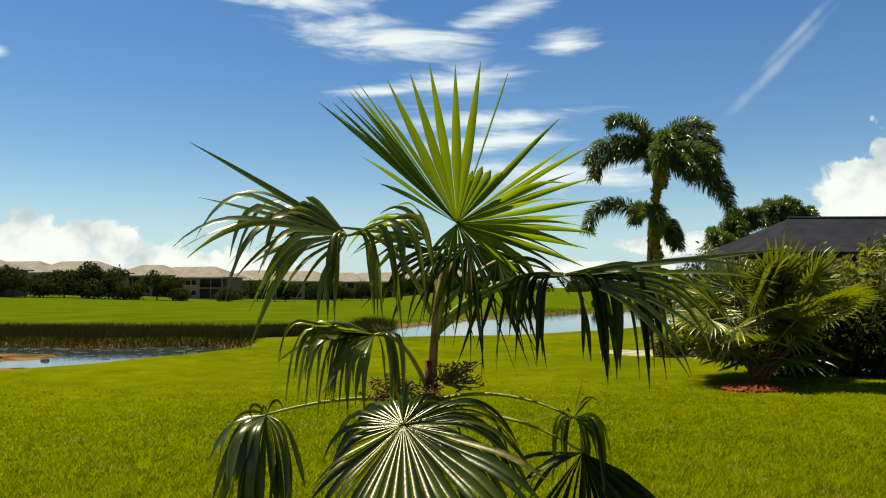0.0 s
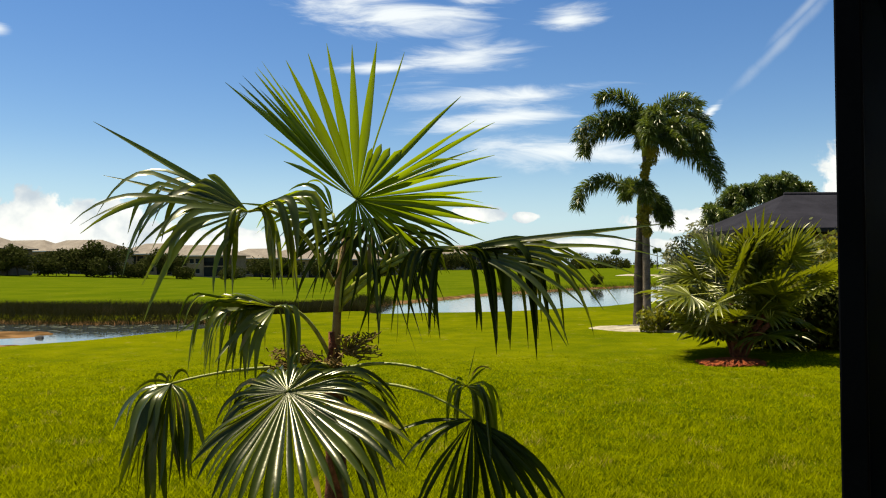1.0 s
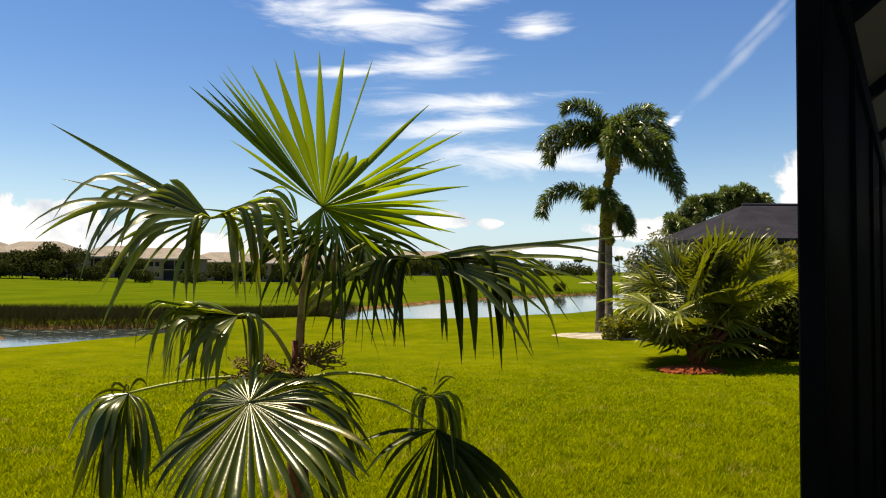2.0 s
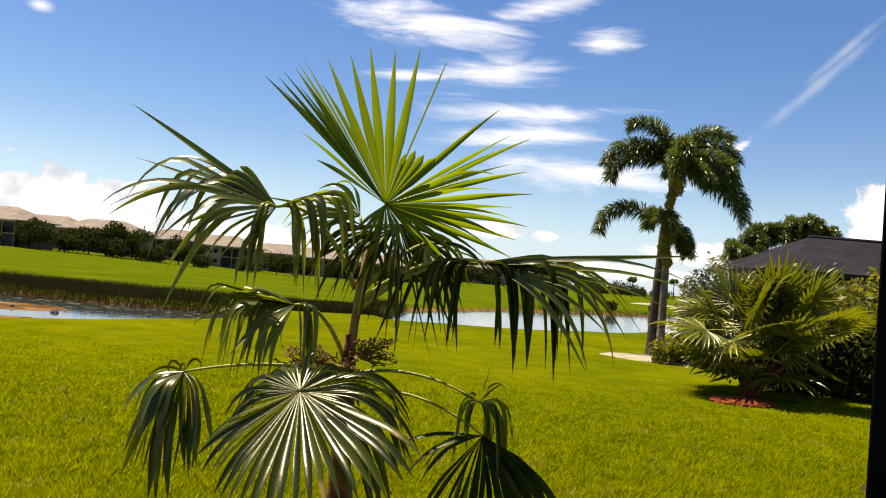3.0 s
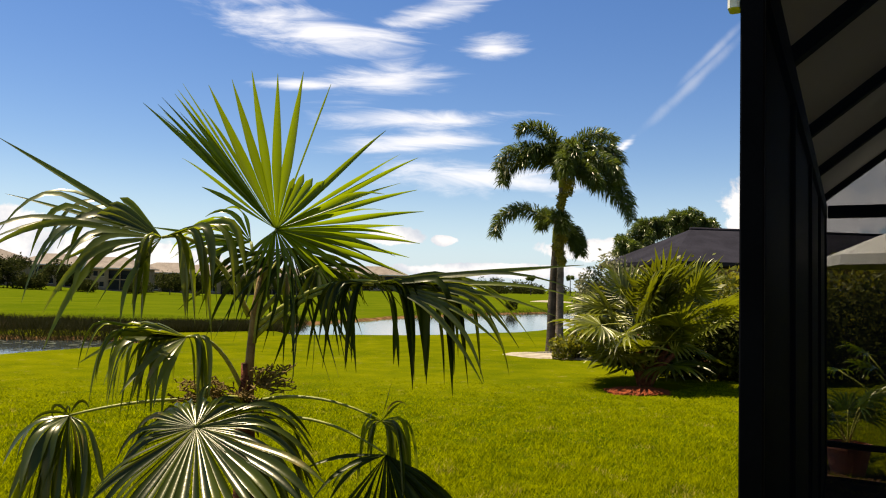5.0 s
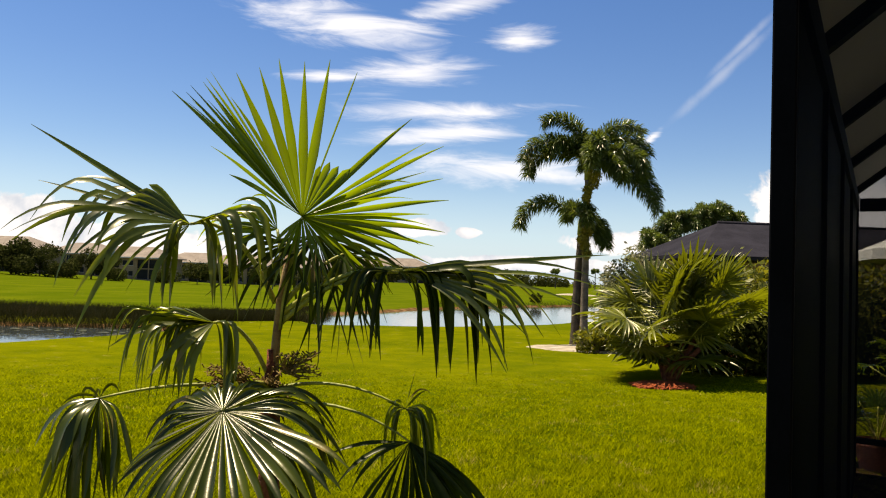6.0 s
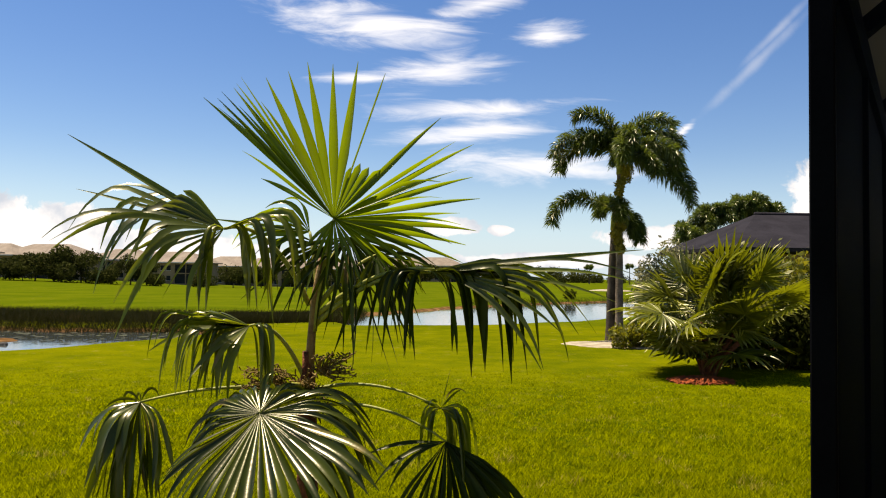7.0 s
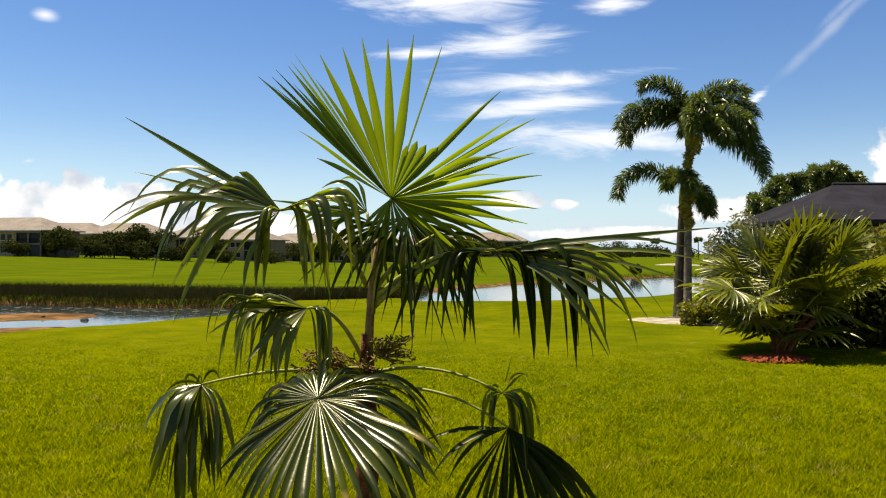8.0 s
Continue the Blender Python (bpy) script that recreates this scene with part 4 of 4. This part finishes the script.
# ---------------------------------------------------------------- neighbouring house
def hip_roof_data(x0, x1, y0, y1, eave, ridge, over=0.5, hip=None, thick=0.18):
    x0, x1, y0, y1 = x0 - over, x1 + over, y0 - over, y1 + over
    ym = (y0 + y1) / 2
    hip = hip if hip is not None else (y1 - y0) / 2
    v = [(x0, y0, eave), (x1, y0, eave), (x1, y1, eave), (x0, y1, eave), (x0 + hip, ym, ridge), (x1 - hip, ym, ridge)]
    v += [(x, y, z - thick) for x, y, z in v[:4]]
    f = [[0, 1, 5, 4], [2, 3, 4, 5], [1, 2, 5], [3, 0, 4], [0, 6, 7, 1], [1, 7, 8, 2], [2, 8, 9, 3], [3, 9, 6, 0], [9, 8, 7, 6]]
    return v, f


def make_neighbour():
    house = empty("house", Matrix.Translation((0, 0, 0)), label="single-storey house with charcoal shingle roof", category="house")
    part("wall", boxes("wall", [(13.4, 30.0, 29.6, 29.85, -0.1, 3.0), (13.4, 30.0, 37.8, 38.05, -0.1, 3.0), (13.4, 13.65, 29.86, 37.79, -0.1, 3.0), (29.75, 30.0, 29.86, 37.79, -0.1, 3.0)], STUCCO), house)
    roof = part("roof", mesh("roof", *hip_roof_data(13.4, 30.0, 29.6, 38.05, 3.18, 4.85, 0.55, 3.0), ROOF_DARK), house, "charcoal shingle hip roof")
    part("ridge_cap", tube("ridge_cap", [(15.8, 33.82, 4.86), (27.5, 33.82, 4.86)], [0.09, 0.09], ROOF_DARK, 8), roof)
    part("porch_roof", mesh("porch_roof", *hip_roof_data(11.6, 15.4, 27.4, 30.4, 3.0, 3.65, 0.2, 1.3, 0.15), ROOF_DARK), house, "low dark porch roof")
    for x in (11.7, 13.4, 15.2):
        part("porch_post", boxes("porch_post", [(x, x + 0.12, 27.4, 27.52, -0.1, 2.9)], BRONZE), house)
    for x in (16.0, 19.0, 22.5):
        w = part("window", boxes("window", [(x, x + 1.5, 29.55, 29.598, 0.9, 2.2)], DARK_GLASS_AND_SHADE), house)
        part("window_frame", boxes("window_frame", [(x - 0.08, x + 1.58, 29.52, 29.549, 2.2, 2.28), (x - 0.08, x + 1.58, 29.52, 29.549, 0.82, 0.9), (x - 0.08, x, 29.52, 29.549, 0.9, 2.2), (x + 1.5, x + 1.58, 29.52, 29.549, 0.9, 2.2)], TRIM), w)


make_neighbour()


# ---------------------------------------------------------------- far houses beyond the fairway
def condo(x, y, turn, wide, seed, group="houses beyond the fairway"):
    z = float(ground_z(x, y))
    home = empty("condo", pose(x, y, z - 0.2, 0, 0, turn), label="two-storey beige house with tan hip roof and dark porch openings", category="house", group=group)
    d, eave, h = 11.0, 5.7, wide / 2
    rng = random.Random(seed)
    # solid bays and open porches alternate along the front
    bays = [(-h, -h + 0.22 * wide, False), (-h + 0.22 * wide, -h + 0.50 * wide, True), (-h + 0.50 * wide, -h + 0.70 * wide, False), (-h + 0.70 * wide, h, True)] if seed % 2 else \
           [(-h, -h + 0.28 * wide, True), (-h + 0.28 * wide, -h + 0.50 * wide, False), (-h + 0.50 * wide, -h + 0.82 * wide, True), (-h + 0.82 * wide, h, False)]
    part("wall", boxes("wall", [(-h, h, 2.6, d, -0.3, eave)], SHADE_WALL, 0), home)
    for a, b, porch in bays:
        if porch:
            p = part("porch", boxes("porch", [(a, b, 0, 2.59, -0.3, 0.12), (a, b, 0, 2.59, 2.75, 3.05), (a, b, 0, 2.59, eave - 0.35, eave - 0.02)], STUCCO, 0), home, "shaded two-level porch")
            for i in range(3):
                cx = a + 0.15 + (b - a - 0.3) * i / 2
                part("column", boxes("column", [(cx - 0.13, cx + 0.13, 0.02, 0.28, 0.125, 2.745), (cx - 0.13, cx + 0.13, 0.02, 0.28, 3.055, eave - 0.355)], STUCCO, 0.02), p)
            # dark sheets near the front stand in for the deep shade of the recess
            part("screen", boxes("screen", [(a + 0.02, b - 0.02, 0.40, 0.44, 0.125, 2.745), (a + 0.02, b - 0.02, 0.40, 0.44, 3.055, eave - 0.355)], DARK_GLASS_AND_SHADE, 0), p)
            part("railing", boxes("railing", [(a, b, 0.06, 0.12, 4.0, 4.08), (a, b, 0.06, 0.12, 3.15, 3.2)] + [(a + 0.2 + 0.3 * k, a + 0.23 + 0.3 * k, 0.07, 0.11, 3.2, 4.0) for k in range(int((b - a - 0.3) / 0.3))], BRONZE, 0), p)
        else:
            part("wall_bay", boxes("wall_bay", [(a, b, 0, 2.59, -0.3, eave)], STUCCO, 0), home)
            for zz in (0.9, 3.7):
                for k in (0.3, 0.68):
                    cx = a + (b - a) * k
                    w = part("window", boxes("window", [(cx - 0.6, cx + 0.6, -0.05, -0.005, zz, zz + 1.3)], DARK_GLASS_AND_SHADE, 0), home)
                    part("sill", boxes("sill", [(cx - 0.7, cx + 0.7, -0.12, -0.004, zz - 0.1, zz - 0.004)], TRIM, 0), w)
    roof = part("roof", mesh("roof", *hip_roof_data(-h, h, 0, d, eave + 0.25, eave + 3.3, 0.9, 6.4, 0.25), ROOF_TILE), home, "tan tiled hip roof")
    part("fascia", boxes("fascia", [(-h - 0.95, h + 0.95, -0.95, -0.905, eave - 0.02, eave + 0.22)], TRIM, 0), roof)


for x, y, turn, wide, seed in ((-108, 158, -14, 24, 1), (-97, 188, -14, 22, 2), (-72.5, 205, -14, 24, 3), (-47, 226, -14, 22, 5), (-24, 245, -12, 22, 4), (2, 262, -10, 24, 7), (-114, 190, -14, 24, 6), (-85, 206, -14, 18, 9), (-60, 226, -14, 20, 8), (-36, 246, -14, 18, 11), (-11, 263, -12, 18, 12)):
    condo(x, y, turn, wide, seed)


# ---------------------------------------------------------------- trees
def tree(name, x, y, high, wide, seed, label, group, mat=TREE_LEAF, count=1300, low=0.38):
    rng = random.Random(seed)
    z = float(ground_z(x, y))
    t = empty(name, Matrix.Translation((x, y, z)), label=label, category="tree", group=group)
    limbs = [tube_data([(0, 0, -0.2), (0.05 * high * rng.uniform(-1, 1), 0, high * 0.3), (0, 0, high * 0.7)], [0.03 * high, 0.022 * high, 0.006 * high], 8)]
    blobs = []
    for i in range(7):
        a, r = rng.uniform(0, 6.28), rng.uniform(0.1, 0.34) * wide
        c = (math.cos(a) * r, math.sin(a) * r, high * rng.uniform(low, 0.80))
        s = wide * rng.uniform(0.17, 0.28)
        blobs.append((*c, s, s, s * rng.uniform(0.7, 1.0)))
        limbs.append(tube_data([(0, 0, high * 0.25), (c[0] * 0.5, c[1] * 0.5, c[2] * 0.75), c], [0.012 * high, 0.008 * high, 0.003 * high], 5))
    part("trunk", mesh("trunk", *joined(limbs), BARK_DARK), t)
    part("crown", quads("crown", leaf_cloud(blobs, int(count * 1.8), wide * 0.032, seed), mat), t)


rng = random.Random(91)
for x, y, h, w in ((-93.5, 156, 6.4, 7.5), (-87, 160, 5.2, 6.0), (-81, 165, 8.6, 9.5), (-75.5, 166, 7.4, 8.0), (-70.5, 170, 5.5, 5.0), (-67, 172, 7.6, 6.5), (-64, 174, 7.4, 6.0), (-48, 190, 5.0, 8.0), (-99, 150, 3.2, 6.0), (-84, 158, 3.4, 7.0), (-78, 161, 3.6, 7.0), (-71, 165, 3.4, 7.0), (-61, 172, 2.6, 5.5), (-53, 180, 3.0, 6.0), (-29, 208, 3.6, 7.5), (-19, 216, 3.8, 7.0),
                   (-90, 154, 7.4, 8.0), (-84, 163, 6.8, 7.5), (-44, 192, 6.0, 7.5), (-31, 205, 6.0, 8.0), (-10, 224, 5.4, 8.0), (0, 236, 5.6, 8.0),
                   (-42, 195, 5.5, 7.0), (-35, 205, 5.0, 6.5), (-24, 215, 5.2, 6.5), (-14, 225, 6.2, 8.0), (-6, 232, 6.0, 8.5), (6, 240, 5.6, 8.0)):
    tree("oak_tree", x, y, h * 0.92, w * 1.15, int(1000 + h * 10 + abs(x)), "dark green rounded tree in front of the far houses", "trees beyond the fairway")
for i in range(44):
    x = 8 + i * 4.4 + rng.uniform(-3, 3)
    tree("far_tree", x, 300 + rng.uniform(-30, 40), rng.uniform(2.8, 6.2), rng.uniform(8, 14), 2000 + i, "dark green tree on the far skyline", "skyline trees", count=520, low=0.12)
for i, (x, y, h) in enumerate(((56, 245, 6.6), (71, 250, 7.2), (78, 262, 6.2), (97, 270, 7.4))):
    r2 = random.Random(500 + i)
    feather_palm("far_palm", (x, y, float(ground_z(x, y)) - 0.1), h - 1.5, [(a + r2.uniform(-14, 14), r2.uniform(5, 70), r2.uniform(1.2, 1.8), r2.uniform(60, 120)) for a in range(0, 360, 30)],
                 BARK_DARK, "small palm on the far skyline", "skyline palms", 0.16, 90, 0.9, 3000 + 30 * i, 0, 0.09)
mound("sand_bunker", 28.0, 108.0, 3.4, 2.0, 0.25, SAND, 9, 0, label="pale golf bunker on the far fairway", category="bunker", kind="structure")
for i, (x, y, h, w) in enumerate(((12.5, 60.5, 0.8, 0.9), (17.5, 66, 0.9, 1.0), (21.5, 71.0, 0.9, 1.1), (26, 76, 1.0, 1.3), (33, 84, 1.1, 1.4))):
    leafy_shrub("bank_shrub", x, y, [(-0.2 * w, 0, h * 0.5, w * 0.4, w * 0.4, h * 0.5), (0.25 * w, 0, h * 0.55, w * 0.4, w * 0.4, h * 0.5)], 500, 0.09, TREE_LEAF, 800 + i, "small round shrub on the far bank", "shrub", "shrubs on the far bank")

# ---------------------------------------------------------------- the screened porch beside the path
def make_porch():
    along, across = Vector((0.57, 0.8216, 0)), Vector((0.8216, -0.57, 0))
    corner = Vector((1.245, 1.55, 0))
    m = Matrix((across, along, UP)).transposed().to_4x4()
    m.translation = corner
    W, L, PLATE, RIDGE, KICK = 3.6, 5.9, 2.47, 4.0, 0.36
    porch = empty("screened_porch", m, label="dark bronze screened porch with sloping panel ceiling", category="porch")
    p = 0.055

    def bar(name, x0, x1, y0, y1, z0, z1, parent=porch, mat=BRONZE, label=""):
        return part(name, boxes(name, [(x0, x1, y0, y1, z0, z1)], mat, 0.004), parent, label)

    part("floor", boxes("floor", [(-0.05, W + 0.1, -0.05, L + 0.1, -0.2, 0.03)], PAVER, 0.01), porch, "brick-coloured porch floor")
    bar("corner_post", 0, p, 0, p, 0.03, PLATE)
    # side wall: posts and rails, closed by opaque panels
    for y in (1.2, 2.68, 4.18, L - p):
        bar("post", 0.002, p, y, y + p, 0.03, PLATE)
    for x in (1.2, 2.4, W - p):
        bar("post", x, x + p, 0, p, 0.03, PLATE)
        bar("post", x, x + p, L - p, L, 0.03, PLATE)
    bar("rail", 0.004, p - 0.004, p + 0.001, L - p - 0.001, 0.035, 0.09)
    bar("rail", 0.004, p - 0.004, p + 0.001, 1.198, KICK, KICK + 0.05)
    for x0, x1 in ((p + 0.001, 1.199), (1.2 + p + 0.001, 2.399), (2.4 + p + 0.001, W - p - 0.001)):
        for y0 in (0.004, L - p + 0.004):
            bar("rail", x0, x1, y0, y0 + p - 0.008, KICK, KICK + 0.05)
            bar("rail", x0, x1, y0, y0 + p - 0.008, 0.035, 0.09)
    bar("top_plate", 0.0, p + 0.004, 0.0, L, PLATE + 0.001, PLATE + 0.12)
    bar("top_plate", p + 0.006, W, 0, p, PLATE + 0.001, PLATE + 0.118)
    bar("top_plate", p + 0.006, W, L - p, L, PLATE + 0.001, PLATE + 0.118)
    bar("top_plate", W - p, W, p + 0.001, L - p - 0.001, PLATE + 0.001, PLATE + 0.12)
    # opaque side panels added to keep the side wall dark; mesh panes at the ends
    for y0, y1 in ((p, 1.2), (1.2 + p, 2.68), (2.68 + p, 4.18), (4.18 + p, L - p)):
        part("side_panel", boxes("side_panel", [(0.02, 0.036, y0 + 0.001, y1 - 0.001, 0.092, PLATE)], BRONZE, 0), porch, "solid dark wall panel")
    for x0, x1 in ((p, 1.2), (1.2 + p, 2.4), (2.4 + p, W - p)):
        for y in (0.028, L - 0.030):
            part("screen", boxes("screen", [(x0, x1, y, y + 0.002, 0.09, PLATE)], SCREEN, 0), porch, "see-through charcoal mesh")
    # gable ends: mesh triangle below the slopes
    half, base = W / 2, PLATE + 0.12
    # roof slopes with panels and rafters
    rise = RIDGE - base
    for sgn in (0, 1):
        def slope(name, y0, y1, lo, hi, mat, u0=0.0, u1=1.0, label=""):
            xs = [(0.0 + half * u) for u in (u0, u1)]
            zs = [base + 0.002 + rise * (x / half) for x in xs]
            if sgn:
                xs = [W - x for x in xs]
            v = [(xs[0], y0, zs[0] + lo), (xs[1], y0, zs[1] + lo), (xs[1], y1, zs[1] + lo), (xs[0], y1, zs[0] + lo)]
            v += [(x, y, z - lo + hi) for x, y, z in v]
            f = [[3, 2, 1, 0], [4, 5, 6, 7], [0, 1, 5, 4], [1, 2, 6, 5], [2, 3, 7, 6], [3, 0, 4, 7]]
            return part(name, mesh(name, v, f, mat), porch, label)
        slope("roof_slope", 0.0, L, 0.075, 0.13, CEILING, 0, 1, "off-white insulated roof panels")
        for y in (0.0, 1.2, 2.68, 4.18, L - 0.08):
            slope("rafter", y, y + 0.075, 0.0, 0.073, BRONZE, 0.0, 0.985)
    for y in (0.03, L - 0.03):
        part("gable_screen", mesh("gable_screen", [(0.0, y, base), (W, y, base), (half, y, RIDGE), (0.0, y + 0.002, base), (W, y + 0.002, base), (half, y + 0.002, RIDGE)],
                                  [[0, 1, 2], [5, 4, 3], [0, 3, 4, 1], [1, 4, 5, 2], [2, 5, 3, 0]], SCREEN), porch, "see-through charcoal mesh")
    bar("frieze", 0.0, 0.03, 0.08, L - 0.09, base + 0.002, base + 0.076)
    part("ridge_beam", boxes("ridge_beam", [(half - 0.04, half + 0.04, 0.0, L, RIDGE - 0.10, RIDGE + 0.09)], BRONZE), porch)
    part("gutter", boxes("gutter", [(-0.03, -0.002, 0.0, 0.05, PLATE - 0.035, PLATE + 0.08)], CANVAS, 0.006), porch, "cream bracket at the porch corner")
    # house wall that closes the far side
    part("house_wall", boxes("house_wall", [(W + 0.11, W + 0.35, -3.0, L + 0.1, -0.2, 4.2)], STUCCO), porch, "beige stucco house wall")
    return m


PORCH = make_porch()


def in_porch(x, y, z=0.03):
    return PORCH @ Vector((x, y, z))


def potted_palm(at, seed, leaves, high, label):
    rng = random.Random(seed)
    pot = empty("potted_palm", Matrix.Translation(at), label=label, category="potted plant", group="potted palms")
    rim = [(0.13, 0.0), (0.17, 0.16), (0.20, 0.30), (0.215, 0.305), (0.215, 0.345), (0.19, 0.345), (0.185, 0.30)]
    verts, faces, n = [], [], 20
    for r, z in rim:
        verts += [(r * math.cos(2 * math.pi * j / n), r * math.sin(2 * math.pi * j / n), z) for j in range(n)]
    for k in range(len(rim) - 1):
        faces += [[k * n + j, k * n + (j + 1) % n, (k + 1) * n + (j + 1) % n, (k + 1) * n + j] for j in range(n)]
    faces += [list(range(n))[::-1], [(len(rim) - 1) * n + j for j in range(n)]]
    part("pot", mesh("pot", verts, faces, CLAY), pot, "terracotta pot")
    for i in range(leaves):
        az, el = rng.uniform(0, 6.28), radians(rng.uniform(25, 75))
        d = Vector((math.cos(az) * math.cos(el), math.sin(az) * math.cos(el), math.sin(el)))
        hub = Vector((0, 0, 0.32)) + d * high * rng.uniform(0.6, 1.0)
        data = fan_data((0, 0, 0), d + Vector((0, 0, -0.5)), UP + d * 0.2, spread(-100, 100, 18), lambda q: 0.32, 0.8, seed=seed + i, start=0.3, wide=0.014, stations=6)
        blade = part("leaf", mesh("leaf", *data, FAN), pot, "", Matrix.Translation(hub))
        part("petiole", tube("petiole", [q - hub for q in bent((0, 0, 0.30), hub, 0.05, 6)], [0.007] * 6, PETIOLE, 5), blade)


potted_palm(in_porch(0.22, 6.3, -0.01), 71, 9, 0.45, "fan palm in a terracotta pot beyond the porch end")
potted_palm(in_porch(0.95, 7.0, -0.01), 72, 11, 1.15, "taller fan palm in a terracotta pot beyond the porch end")


def garden_umbrella(at):
    u = empty("garden_umbrella", Matrix.Translation(at), label="open cream canvas garden umbrella on a pole", category="umbrella")
    part("pole", tube("pole", [(0, 0, 0.0), (0, 0, 2.58)], [0.022, 0.02], BRONZE, 10), u)
    part("base", tube("base", [(0, 0, 0.0), (0, 0, 0.06), (0, 0, 0.09)], [0.26, 0.25, 0.05], STONE, 16), u)
    n, verts, faces = 8, [(0, 0, 2.63)], []
    for k, (r, z) in enumerate(((0.6, 2.47), (1.2, 2.21), (1.22, 2.10))):
        verts += [(r * math.cos(2 * math.pi * j / n), r * math.sin(2 * math.pi * j / n), z) for j in range(n)]
    faces += [[0, 1 + j, 1 + (j + 1) % n] for j in range(n)]
    for k in range(2):
        faces += [[1 + k * n + j, 1 + (k + 1) * n + j, 1 + (k + 1) * n + (j + 1) % n, 1 + k * n + (j + 1) % n] for j in range(n)]
    part("canopy", mesh("canopy", verts, faces, CANVAS), u, "cream canvas canopy")
    for j in range(n):
        a = 2 * math.pi * j / n
        part("rib", tube("rib", [(0, 0, 2.60), (1.18 * math.cos(a), 1.18 * math.sin(a), 2.185)], [0.009, 0.007], BRONZE, 5), u)


garden_umbrella(in_porch(1.15, 7.6, -0.02))
mound("mulch_strip", 4.65, 5.6, 0.75, 1.7, 0.04, BARK_MULCH, 14, 900, label="bark mulch strip along the porch", category="mulch bed", kind="structure")


# ---------------------------------------------------------------- small things on the pond bank
def pond_stone(x, y, s, seed):
    rng = random.Random(seed)
    bm = bmesh.new()
    bmesh.ops.create_icosphere(bm, subdivisions=2, radius=1.0)
    for v in bm.verts:
        v.co = Vector((v.co.x * s, v.co.y * s * 0.8, v.co.z * s * 0.7)) * (1 + 0.2 * noise.noise(v.co * 1.6 + Vector((seed, 0, 0))))
    me = bpy.data.meshes.new("pond_stone")
    bm.to_mesh(me)
    bm.free()
    me.materials.append(STONE)
    thing("pond_stone", me, Matrix.Translation((x, y, max(float(ground_z(x, y)), WATER_Z - 0.05) + s * 0.35)), label="dark stone on the muddy pond bank", category="stone", group="pond stones")


for i, (x, y, s) in enumerate(((-10.6, 19.6, 0.12), (-12.1, 20.1, 0.06), (-9.4, 20.6, 0.05), (-14.2, 20.3, 0.07))):
    pond_stone(x, y, s, i)
